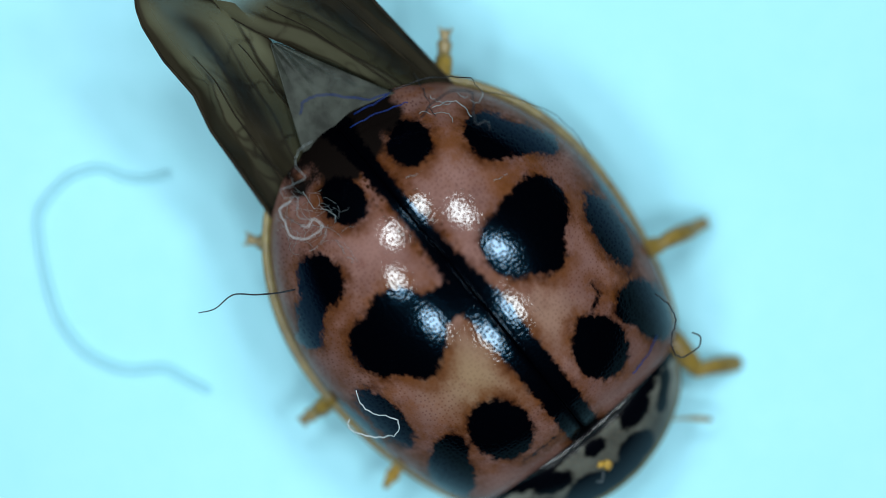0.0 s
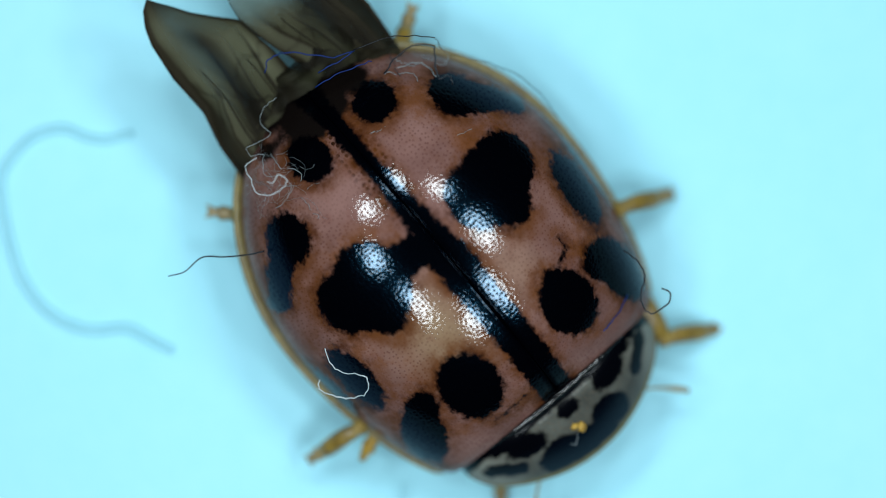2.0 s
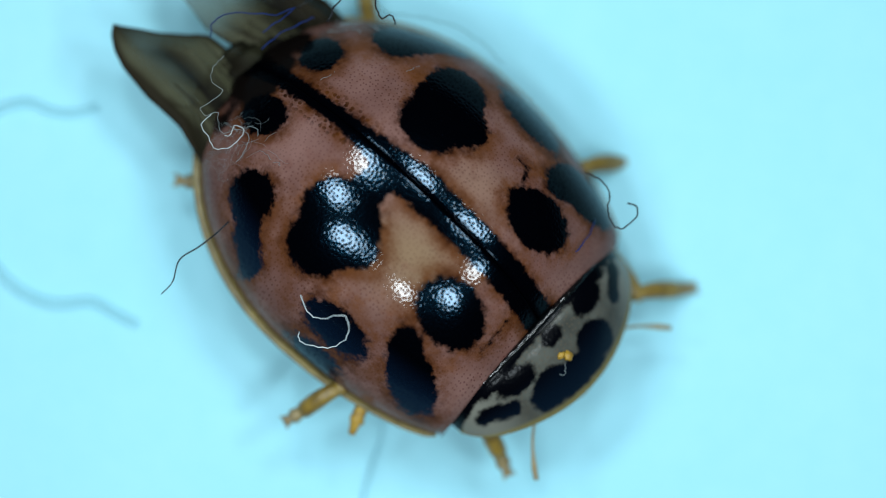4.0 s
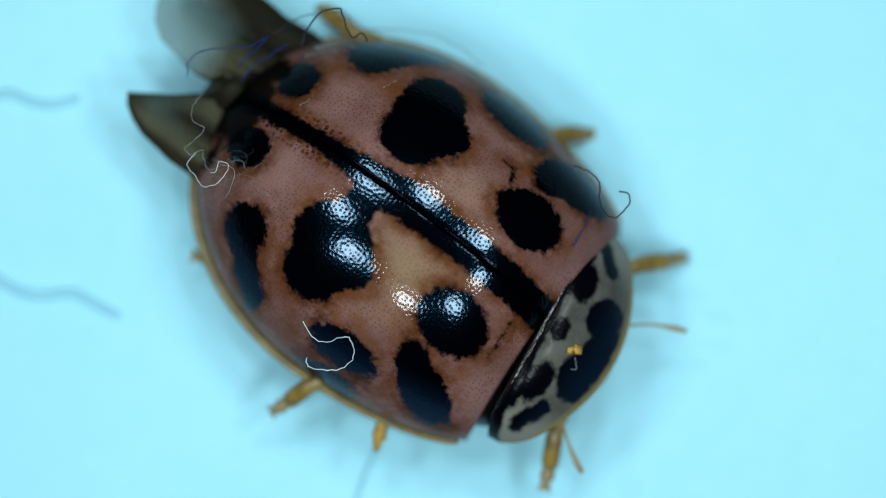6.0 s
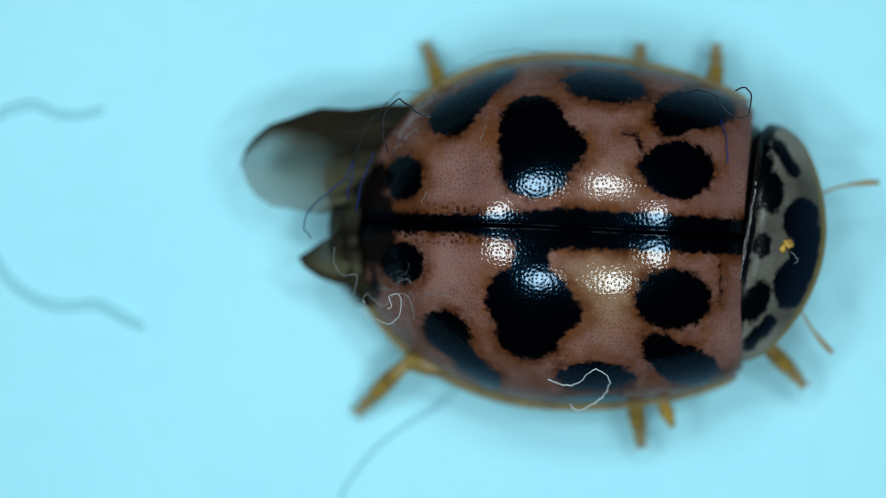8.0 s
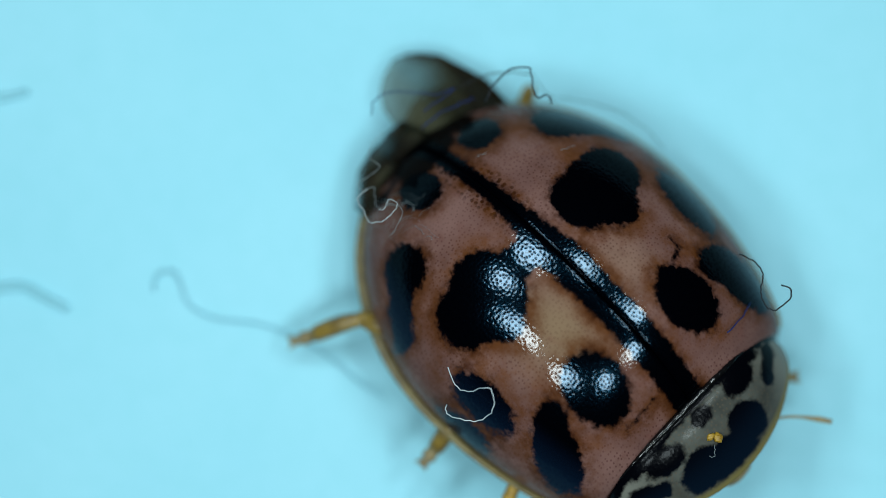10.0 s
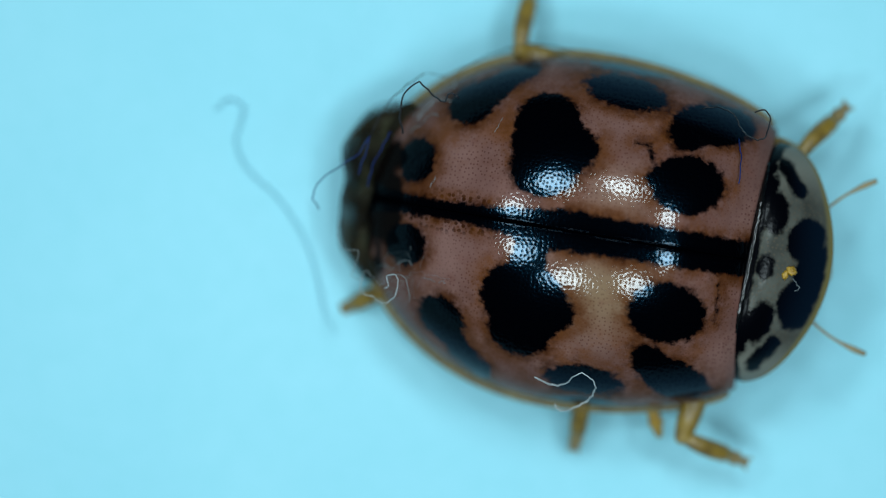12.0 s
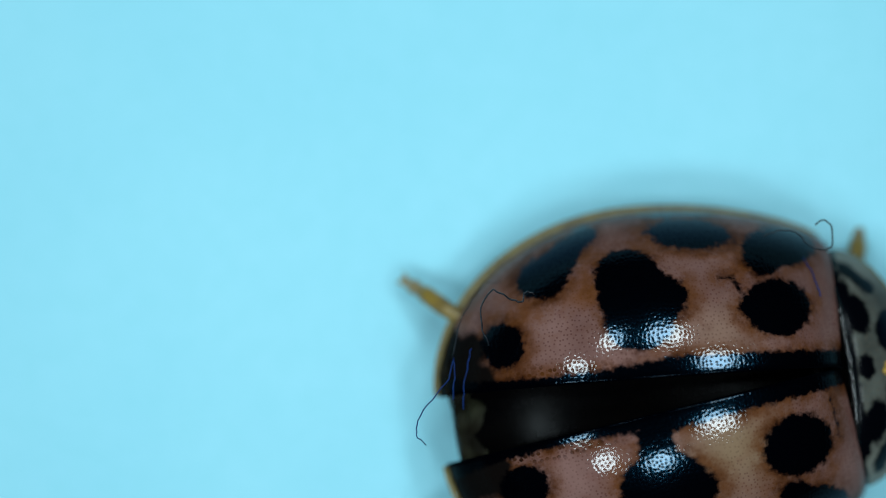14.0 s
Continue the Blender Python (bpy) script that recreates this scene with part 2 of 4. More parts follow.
# ---- stage and paper ----
def box(bm, size, centre):
    bmesh.ops.create_cube(bm, size=1.0, matrix=Matrix.Translation(centre) @ Matrix.Diagonal((*size, 1)))
    return bm


stage = tagged(part("ground", box(bmesh.new(), (260, 200, 4), (0, 0, -2.3)), TABLE), "grey microscope stage under the paper sheet", "table", kind="structure")


def paper_sheet():
    bm = bmesh.new()
    rows = [[bm.verts.new((x, y, 0)) for x in np.linspace(-110, 110, 45)] for y in np.linspace(-80, 80, 33)]
    grid_faces(bm, rows)
    low = [[bm.verts.new((v.co.x, v.co.y, -0.12)) for v in r] for r in rows]
    grid_faces(bm, low)
    rim = [rows[0], [r[-1] for r in rows], rows[-1][::-1], [r[0] for r in rows][::-1]]
    under = [low[0], [r[-1] for r in low], low[-1][::-1], [r[0] for r in low][::-1]]
    for a, b in zip(rim, under):
        grid_faces(bm, [a, b])
    return tagged(part("paper_sheet", bm, PAPER), "pale blue-white paper sheet lying on the stage", "paper")


PAPER_SHEET = paper_sheet()


# ---- the beetle ----
BEETLE = tagged(new("lady_beetle"), "pink lady beetle with black spots walking on paper", "beetle")


def elytron(side):
    """One wing case, hinged at its shoulder."""
    bm = bmesh.new()
    xs = [-3.095 + 5.695 * (k / 250) ** 1.12 for k in range(251)]
    qs = [math.sin(0.5 * math.pi * k / 110) * 0.999 for k in range(111)]
    rows, plan = [], []
    for x in xs:
        w = half_width(x)
        row = []
        for q in qs:
            y = max(q * w, 0.004) if q else 0.004
            z = dome(x, y) - 0.008 * math.exp(-(y / 0.02) ** 2) + 0.012 * noise.noise(Vector((x * 1.3, side * y * 1.3, 0)))
            ahead = x + 0.15 * q * q * step(x, 1.4, 2.6)
            row.append(bm.verts.new((ahead, side * y, z)))
            plan.append((ahead, side * y, q))
        rows.append(row)
    for k in range(1, 5):
        row = []
        for v, q in zip(rows[250], qs):
            row.append(bm.verts.new((v.co.x + 0.035 * math.sqrt(k), v.co.y * (1 - 0.006 * k), v.co.z - 0.03 * k * k)))
            plan.append((v.co.x + 0.03 * k, v.co.y, q))
        rows.append(row)
    grid_faces(bm, rows)
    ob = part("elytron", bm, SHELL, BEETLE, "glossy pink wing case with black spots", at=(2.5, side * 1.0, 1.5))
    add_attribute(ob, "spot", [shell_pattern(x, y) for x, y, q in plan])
    add_attribute(ob, "edge", [max(0.0, (q - 0.93) / 0.07) ** 2 for x, y, q in plan])
    # where spots on the outer slope get a painted blue sheen
    add_attribute(ob, "slope_sheen", [step(q, 0.70, 0.93) * step(x, -2.05, -1.75) for x, y, q in plan])
    add_attribute(ob, "tan", [0.85 * math.exp(-((x - 0.75) / 0.75) ** 2 - ((y + 0.75) / 0.6) ** 2) + 0.35 * math.exp(-((x - 0.7) / 0.6) ** 2 - ((y - 0.6) / 0.4) ** 2) for x, y, q in plan])
    add_attribute(ob, "seam", [math.exp(-((abs(y) - 0.2) / 0.09) ** 2) * max(0, min(1, (-0.6 - x) / 0.5)) for x, y, q in plan])
    rough = lambda x, y, k: noise.noise(Vector((x * 2.2, y * 2.2, k))) + 0.5 * noise.noise(Vector((x * 6, y * 6, k)))
    add_attribute(ob, "dirt", [min(1, max(0, (-2.19 - x + 0.42 * rough(x, y, 3.0) - 0.35 * max(0, abs(y + 0.1) - 0.4)) / 0.55)) + 0.85 * math.exp(-((x + 2.78) / 0.40) ** 2 - (y / 0.42) ** 2) for x, y, q in plan])
    stains = ((-1.9, 1.05, 0.5, 0.4), (-0.9, 1.9, 0.5, 0.35), (1.2, 1.45, 0.35, 0.2), (-1.3, -1.95, 0.5, 0.3), (0.5, -1.5, 0.6, 0.2), (-2.3, 0.25, 0.3, 0.3), (-0.9, -1.0, 0.25, 0.3), (2.2, -1.1, 0.15, 0.5), (-2.45, 1.0, 0.3, 0.45), (-2.5, -0.9, 0.3, 0.5), (-0.75, -0.75, 0.25, 0.35), (0.45, -1.75, 0.5, 0.25), (2.3, 1.0, 0.12, 0.4), (0.75, 1.75, 0.4, 0.12), (-1.0, 1.35, 0.3, 0.3))
    add_attribute(ob, "rust", [min(0.8, sum(math.exp(-((x - cx) / rx) ** 2 - ((y - cy) / ry) ** 2) for cx, cy, rx, ry in stains) + 0.35 * step(-x, 1.95, 2.6) + 0.7 * math.exp(-((abs(y) - 0.22) / 0.16) ** 2) * max(0, min(1, x + 0.6))) for x, y, q in plan])
    add_attribute(ob, "groove", [math.exp(-(y / 0.075) ** 4) for x, y, q in plan])
    thick = ob.modifiers.new("thickness", "SOLIDIFY")
    thick.thickness, thick.offset = 0.05 * MM, -1.0
    # pale margin along the outer edge
    bm = bmesh.new()
    line = []
    for k in range(90):
        x = -3.1 + 5.7 * (k / 89) ** 1.5
        line.append(Vector((x - 0.03 + 0.15 * step(x, 1.4, 2.6), side * (half_width(x) + 0.035), 0.35 - 0.05 * math.sin(k / 89 * math.pi))))
    tube(bm, line, [0.045, 0.072, 0.082, 0.072, 0.045], 10, 0.6)
    rim = part("rim", bm, RIM, ob, "yellowish raised margin")
    rim.location = -Vector((2.5, side * 1.0, 1.5)) * MM
    return ob


ELYTRON_LEFT, ELYTRON_RIGHT = elytron(1), elytron(-1)


def abdomen():
    bm = bmesh.new()
    rows = []
    for k in range(60):
        x = -2.95 + 5.5 * (k / 59) ** 1.2
        w = half_width(x) * 0.93
        rows.append([bm.verts.new((x, w * q, 0.3 + spine(x) * 0.62 * max(0, 1 - abs(q) ** 2.3) ** 0.55)) for q in np.sin(np.linspace(-0.5 * math.pi, 0.5 * math.pi, 41))])
    grid_faces(bm, rows)
    under = []
    for r in rows:
        under.append([bm.verts.new((v.co.x, v.co.y, 0.3 - 0.28 * math.sqrt(max(0, 1 - (v.co.y / (half_width(v.co.x) * 0.93 + 1e-4)) ** 2)))) for v in r])
    grid_faces(bm, under)
    return part("abdomen", bm, BELLY, BEETLE, "dark brown segmented abdomen")


abdomen()


def pronotum():
    """The shield behind the head, turning on the body."""
    bm = bmesh.new()
    rows, plan = [], []
    for i in range(81):
        b = i / 80
        row = []
        for j in range(121):
            a = math.sin((j / 120 - 0.5) * math.pi)
            y = 1.77 * a
            back = 2.66 - 0.02 * abs(a) ** 2 + 0.14 * abs(a) ** 12
            front = 3.88 - 0.70 * a * a - 0.20 * abs(a) ** 16
            x = back + (front - back) * b
            z = 0.58 + 1.14 * max(0, 1 - abs(a) ** 2.4) ** 0.6 * (1 - 0.62 * b ** 1.9) - 0.07 * (1 - b) ** 12
            row.append(bm.verts.new((x, y, z)))
            plan.append((x, y, a, b, x - back))
        rows.append(row)
    grid_faces(bm, rows)
    ob = part("pronotum", bm, PRONOTUM, BEETLE, "pale grey shield with black spots", at=(2.5, 0, 1.2))

    def pattern(x, y, back, ahead):
        d = [back - 0.13 - 0.03 * abs(y), blob(x, y, 2.93, -0.04, 0.13, 0.18), blob(x, y, 3.44, 0.42, 0.28, 0.34, 4), blob(x, y, 3.46, -0.50, 0.27, 0.37, -4), blob(x, y, 3.60, -0.03, 0.25, 0.52),
             blob(x, y, 2.93, 0.74, 0.18, 0.32, 12), blob(x, y, 2.78, 1.0, 0.13, 0.32), blob(x, y, 3.0, -0.84, 0.18, 0.33, -12), blob(x, y, 2.80, -1.05, 0.12, 0.34),
             capsule(x, y, 2.92, 1.44, 3.22, 1.10, 0.10), capsule(x, y, 3.04, -1.46, 3.26, -1.10, 0.11)]
        return max(min(d), 0.09 - ahead)

    add_attribute(ob, "spot", [pattern(x, y, back, back * (1 - b) / max(b, 0.02)) for x, y, a, b, back in plan])
    # painted blue sheen, growing down the front slope
    add_attribute(ob, "slope_sheen", [step(b, 0.35, 0.95) for x, y, a, b, back in plan])
    add_attribute(ob, "edge", [min(1.0, max(0, (b - 0.90) / 0.07, (abs(a) - 0.97) / 0.03)) * 0.85 for x, y, a, b, back in plan])
    # outer lobes: paler cuticle plus the reflection put into its colour
    add_attribute(ob, "white_lobe_sheen", [min(1.0, max(0.0, (abs(y) - 0.95) / 0.5)) for x, y, a, b, back in plan])
    thick = ob.modifiers.new("thickness", "SOLIDIFY")
    thick.thickness, thick.offset = 0.05 * MM, -1.0
    # shiny uneven hind margin
    uneven = random.Random(31)
    line = []
    for k in range(81):
        a = -0.8 + 1.6 * k / 80
        line.append(Vector((2.70 - 0.02 * a * a + uneven.uniform(-0.008, 0.008), 1.77 * a, 0.535 + 1.14 * (1 - abs(a) ** 2.4) ** 0.6 + uneven.uniform(-0.008, 0.008))))
    margin = part("hind_margin", tube(bmesh.new(), line, [0.02, 0.045, 0.05, 0.045, 0.02], 10), GLOSSY, ob, "shiny black hind margin")
    margin.location = -Vector((2.5, 0, 1.2)) * MM
    return ob


SHIELD = pronotum()


def thorax_and_head():
    bm = bmesh.new()
    rows = []
    for k in range(14):
        x = 2.2 + 0.74 * k / 13
        h = 0.98 - 0.35 * (k / 13) ** 2
        rows.append([bm.verts.new((x, 1.86 * math.sin(a) * (1 - 0.14 * (k / 13) ** 2), 0.55 + (0.98 if math.cos(a) > 0 else 0.45) * h * math.cos(a) * abs(math.cos(a)) ** -0.25)) for a in np.linspace(-math.pi, math.pi, 49) + 1e-3])
    grid_faces(bm, rows)
    part("thorax", bm, DARK, BEETLE, "glossy black thorax between wing cases and shield")
    head = part("head", lump(bmesh.new(), (3.42, 0, 0.62), (0.42, 0.62, 0.36), 3, 0.05), DARK, BEETLE, "small black and pale head under the shield")
    for side in (1, -1):
        part("eye", lump(bmesh.new(), (3.5, side * 0.52, 0.7), (0.17, 0.14, 0.17), 5, 0.02), DARK, head, "black compound eye")
    bm = bmesh.new()
    lump(bm, (3.78, 0, 0.45), (0.14, 0.28, 0.12), 2, 0.1)
    part("mouthparts", bm, FEELER, head, "amber mouthparts")


thorax_and_head()


def antenna(side):
    bm = bmesh.new()
    line = smooth_line([(0, 0, 0), (0.3, 0.05 * side, 0.05), (0.75, 0.04 * side, 0.02), (1.12, -0.05 * side, -0.05), (1.34, -0.13 * side, -0.08)], 7)
    tube(bm, line, [0.036, 0.024, 0.020, 0.022, 0.046, 0.036], 8)
    ob = part("antenna", bm, FEELER, BEETLE, "thin amber antenna with a clubbed tip")
    ob.location = Vector((3.4, 0.45 * side, 0.62)) * MM
    return ob


ANTENNA_LEFT, ANTENNA_RIGHT = antenna(1), antenna(-1)


def leg(side, coxa, femur, tibia):
    """A leg: the femur turns on the body, the shin turns at the knee."""
    bm = bmesh.new()
    line = smooth_line([(-0.45, 0, 0), (0, 0, 0), (femur * 0.35, 0, 0.06), (femur * 0.75, 0, 0.1), (femur, 0, 0.05)], 7)
    tube(bm, line, [0.075, 0.07, 0.10, 0.165, 0.18, 0.17, 0.13], 12, 0.85)
    lump(bm, (femur, 0, 0.05), (0.13, 0.125, 0.12), 1, 0.05, 2)
    thigh = part("leg", bm, LEG, BEETLE, "amber jointed walking leg")
    thigh.location = Vector((coxa[0], coxa[1], 0.32)) * MM
    bm = bmesh.new()
    line = smooth_line([(0, 0, 0), (tibia * 0.3, 0.02 * side, -0.10), (tibia * 0.68, 0, -0.32)], 7)
    tube(bm, line, [0.095, 0.115, 0.13, 0.14, 0.13], 10)
    lump(bm, (tibia * 0.68, 0, -0.32), (0.10, 0.125, 0.12), 2, 0.08, 2)
    shin = part("shin", bm, LEG, thigh)
    shin.location = Vector((femur, 0, 0.05)) * MM
    bm = bmesh.new()
    tube(bm, smooth_line([(tibia * 0.66, 0, -0.31), (tibia * 0.76, 0, -0.38), (tibia * 0.87, 0, -0.44)], 5), [0.075, 0.10, 0.115], 9)
    lump(bm, (tibia * 0.86, 0, -0.44), (0.08, 0.115, 0.09), 3, 0.1, 2)
    tube(bm, smooth_line([(tibia * 0.84, 0, -0.43), (tibia * 0.94, 0, -0.47), (tibia, 0, -0.50)], 5), [0.055, 0.07, 0.085], 8)
    lump(bm, (tibia, 0, -0.50), (0.07, 0.085, 0.07), 4, 0.1, 2)
    for k in (1, -1):
        tube(bm, smooth_line([(tibia * 0.99, 0.04 * k, -0.50), (tibia * 1.06, 0.09 * k, -0.50), (tibia * 1.09, 0.08 * k, -0.55)], 4), [0.026, 0.018, 0.006], 6)
    foot = part("foot", bm, FEELER, thigh, "pale segmented foot with two claws")
    foot.location = Vector((femur, 0, 0.05)) * MM
    return thigh, shin, foot


LEGS = {
    "LF": leg(1, (1.9, 0.8), 1.75, 1.0), "LM": leg(1, (1.0, 1.2), 1.4, 0.86), "LH": leg(1, (-0.1, 1.45), 1.45, 1.1),
    "RF": leg(-1, (1.9, -0.8), 1.75, 1.0), "RM": leg(-1, (1.0, -1.2), 1.4, 0.86), "RH": leg(-1, (-0.1, -1.45), 1.45, 1.1)}


# outlines of the hind wings, in plan: stops away from the tip, then the outer and the inner edge beside the tip
EDGE_LEFT = ((0, 0.08, 0.22, 0.45, 1.2, 1.7, 2.2, 4.7), (0.0, 0.23, 0.40, 0.58, 0.80, 0.76, 0.84, 0.62), (0.0, -0.25, -0.46, -0.62, -0.74, -0.64, -0.48, 0.05))
EDGE_RIGHT = ((0, 0.1, 0.3, 0.55, 1.1, 1.75, 2.3, 4.7), (0.0, -0.15, -0.28, -0.37, -0.44, -0.42, -0.56, -0.75), (0.0, 0.06, 0.20, 0.36, 0.84, 0.90, 0.92, 0.92))


def ridge(v, c, w):
    return math.exp(-((v - c) / w) ** 2)


def hind_wing(edges, pointed, seed):
    """A hind wing, folded into pleats; its tip lies at its origin and its root under the wing case."""
    stops, outer, inner = edges
    bm = bmesh.new()
    rows, stain, dense, edge_line = [], [], [], []
    for i in range(141):
        d = 4.7 * (i / 140) ** 1.3
        y0, y1 = np.interp(d, stops, outer), np.interp(d, stops, inner)
        row = []
        for j in range(81):
            v = j / 80
            crumple = noise.noise(Vector((d * 1.3, v * 3.0, seed))) + 0.5 * noise.noise(Vector((d * 3.1, v * 7.0, seed + 3)))
            pleat = abs(((v * 2.6 + 0.22 * d + 0.12 * crumple + seed) % 1) - 0.5)
            arch = 0.26 * 4 * v * (1 - v) * step(d, 0, 1.2)
            z = arch + (0.05 + 0.20 * step(d, 0.6, 2.2)) * pleat * step(d, 0, 0.6) + 0.06 * crumple * step(d, 0.8, 2.4) - 0.17 * max(0.0, d - 1.6)
            row.append(bm.verts.new((d, y0 + (y1 - y0) * v, z)))
            crease = ridge(pleat, 0.0, 0.045) + 0.6 * ridge(pleat, 0.5, 0.03) + 0.35 * ridge(crumple, 0.0, 0.05) * step(d, 0.9, 1.6)
            if pointed:
                s = 0.95 * ridge(v, 0.0, 0.13) + 0.6 * ridge(v, 1.0, 0.07) + 0.5 * ridge(v, 0.62 - 0.08 * d, 0.13) * step(d, 0.5, 1.0) + 0.5 * (1 - step(d, 0.0, 0.5)) + 0.30 * step(d, 1.4, 2.4)
                c = 0.84 + 0.3 * s
                s += 0.26 + 0.20 * (1 - step(d, 0.8, 1.5)) + 0.06 * step(d, 1.0, 1.9)
            else:
                s = 0.8 * ridge(v, 0.0, 0.14) + 0.65 * ridge(v, 0.20, 0.22) * step(d, 0.35, 1.1) + 0.4 * step(d, 1.0, 2.0) + 0.2 * ridge(v, 1.0, 0.06) * step(d, 0.9, 1.4)
                c = 0.34 + 0.75 * s + 0.35 * step(d, 1.1, 1.7)
                s += 0.12 + 0.22 * step(d, 0.7, 1.5)
            s += (0.75 if pointed else 0.4) * crease * step(d, 0.9, 1.7)
            stain.append(min(1.0, s))
            dense.append(min(1.0, c))
        rows.append(row)
        edge_line.append(row[0].co + Vector((0, 0, 0.012)))
    grid_faces(bm, rows)
    path = [[rows[i][j].co + Vector((0, 0, 0.012)) for i in range(a, b, 3)] for j, a, b in ((22, 52, 140), (58, 60, 140), (80, 40, 140))]
    ob = part("hind_wing", bm, WING, BEETLE, "dark pointed tip of a folded hind wing" if pointed else "smoky rounded translucent hind wing")
    add_attribute(ob, "stain", stain)
    add_attribute(ob, "dense", dense)
    thick = ob.modifiers.new("thickness", "SOLIDIFY")
    thick.thickness = 0.012 * MM
    part("vein", tube(bmesh.new(), edge_line[::2], [0.010, 0.026, 0.03], 7), VEIN, ob, "dark leading vein")
    for line in path:
        part("vein", tube(bmesh.new(), line, [0.006, 0.012, 0.016], 6), VEIN, ob)
    return ob


WING_LEFT, WING_RIGHT = hind_wing(EDGE_LEFT, False, 2.0), hind_wing(EDGE_RIGHT, True, 5.0)


def wing_fold():
    """The pale sheet of membrane stretched between the hind wings while they are drawn in."""
    bm = bmesh.new()
    rows = []
    for i in range(49):
        u = i / 48
        row = []
        for j in range(33):
            v = j / 32
            a, b = Vector((-4.45 + 1.5 * u, 0.02 - 0.62 * u, 0)), Vector((-4.40 + 1.9 * u, 0.10 + 1.0 * u, 0))
            q = a.lerp(b, v)
            q.z = 0.10 * abs(((v * 2.3 + 0.2 * u) % 1) - 0.5) + 0.03 * noise.noise(Vector((u * 5, v * 5, 9.0)))
            row.append(bm.verts.new(q))
        rows.append(row)
    grid_faces(bm, rows)
    ob = part("wing_fold", bm, SHEER, BEETLE, "sheer grey membrane between the hind wings")
    thick = ob.modifiers.new("thickness", "SOLIDIFY")
    thick.thickness = 0.010 * MM
    return ob


WING_FOLD = wing_fold()


def folded_membrane():
    """The crumpled ends of the hind wings between the wing case tips."""
    bm = bmesh.new()
    rows, stain, dense = [], [], []
    for i in range(61):
        u = i / 60
        row = []
        for j in range(61):
            v = j / 60
            x = -2.45 - u * (0.92 - 0.42 * (2 * v - 1) ** 4 + 0.10 * math.exp(-((v - 0.75) / 0.18) ** 2)) + 0.08 * noise.noise(Vector((u * 3, v * 5, 4.0)))
            y = -1.25 + 2.70 * v + 0.08 * noise.noise(Vector((u * 5, v * 3, 8.0)))
            crease = abs(noise.noise(Vector((u * 2.2, v * 5.5, 1.0)))) + 0.5 * abs(noise.noise(Vector((u * 5, v * 9, 2.0))))
            row.append(bm.verts.new((x, y, 1.04 - 0.34 * u - 0.25 * (2 * v - 1) ** 2 + 0.2 * crease)))
            frayed = u + 0.5 * abs(2 * v - 1) ** 3 + 0.35 * noise.noise(Vector((u * 2, v * 6, 6.0)))
            dense.append(0.97 - 0.75 * step(frayed, 0.75, 1.25))
            stain.append(min(1.0, 0.97 + 0.4 * noise.noise(Vector((u * 4, v * 7, 7.0)))))
        rows.append(row)
    grid_faces(bm, rows)
    ob = part("folded_membrane", bm, WING, BEETLE, "dark crumpled wing membrane at the wing case tips")
    add_attribute(ob, "stain", stain)
    add_attribute(ob, "dense", dense)
    thick = ob.modifiers.new("thickness", "SOLIDIFY")
    thick.thickness = 0.01 * MM
    return ob


CREASED = folded_membrane()
part("leg_spur", lump(tube(bmesh.new(), smooth_line([(1.6, -2.25, 0.3), (1.72, -2.58, 0.22), (1.83, -2.82, 0.12)], 4), [0.09, 0.1, 0.05], 8), (1.74, -2.62, 0.2), (0.12, 0.1, 0.1), 4, 0.2, 2), POLLEN, BEETLE, "bright orange spur below the margin")


# ---- fibres and dust that cling to the beetle ----
CLINGING = []


def fibre(name, points, r, material, label, cat="fibre", ends=None):
    bm = bmesh.new()
    shake = random.Random(len(points) * 7 + int(abs(points[0][0]) * 100))
    line = smooth_line(points, 4)
    line = [q + Vector((shake.uniform(-1, 1), shake.uniform(-1, 1), shake.uniform(-1, 1))) * 0.012 for q in line]
    tube(bm, line, ends or r, 6)
    ob = tagged(part(name, bm, material), label, cat, "fibres clinging to the beetle")
    CLINGING.append(ob)
    return ob


def resting(points, lift=0.03):
    """Plan points laid on the wing cases."""
    return [(x, y, dome(x, y) + lift) for x, y in points]


fibre("white_fibre", [(-0.02, -2.142, 1.92), (0.188, -2.221, 1.76), (0.407, -2.162, 1.85), (0.595, -1.964, 2.12), (0.754, -2.013, 2.05), (0.843, -2.142, 1.85), (0.783, -2.321, 1.65), (0.585, -2.499, 1.65), (0.397, -2.578, 1.65), (0.297, -2.479, 1.65)], 0.0085, WHITE, "curled white fibre stuck on the wing case")
fibre("black_fibre", [(1.667, 2.002, 1.85), (1.834, 2.051, 1.9), (2.041, 2.031, 2), (2.16, 1.972, 2), (2.219, 1.874, 2), (2.327, 1.755, 2), (2.495, 1.686, 2), (2.623, 1.745, 2), (2.643, 1.992, 2), (2.554, 2.12, 2), (2.426, 2.071, 2)], 0.011, BLACK, "looped black fibre at the wing case shoulder")
fibre("blue_fibre", [(2.274, 1.675, 1.52), (2.314, 1.506, 1.66), (2.353, 1.296, 1.78), (2.373, 1.047, 1.9)], 0.009, BLUE, "short blue fibre on the wing case shoulder")
fibre("white_fibre", [(2.0, 1.52, 1.72), (2.2, 1.5, 1.63), (2.32, 1.4, 1.63), (2.36, 1.15, 1.75), (2.4, 0.8, 1.83)], 0.006, GREY, "fine white fibre on the wing case shoulder")
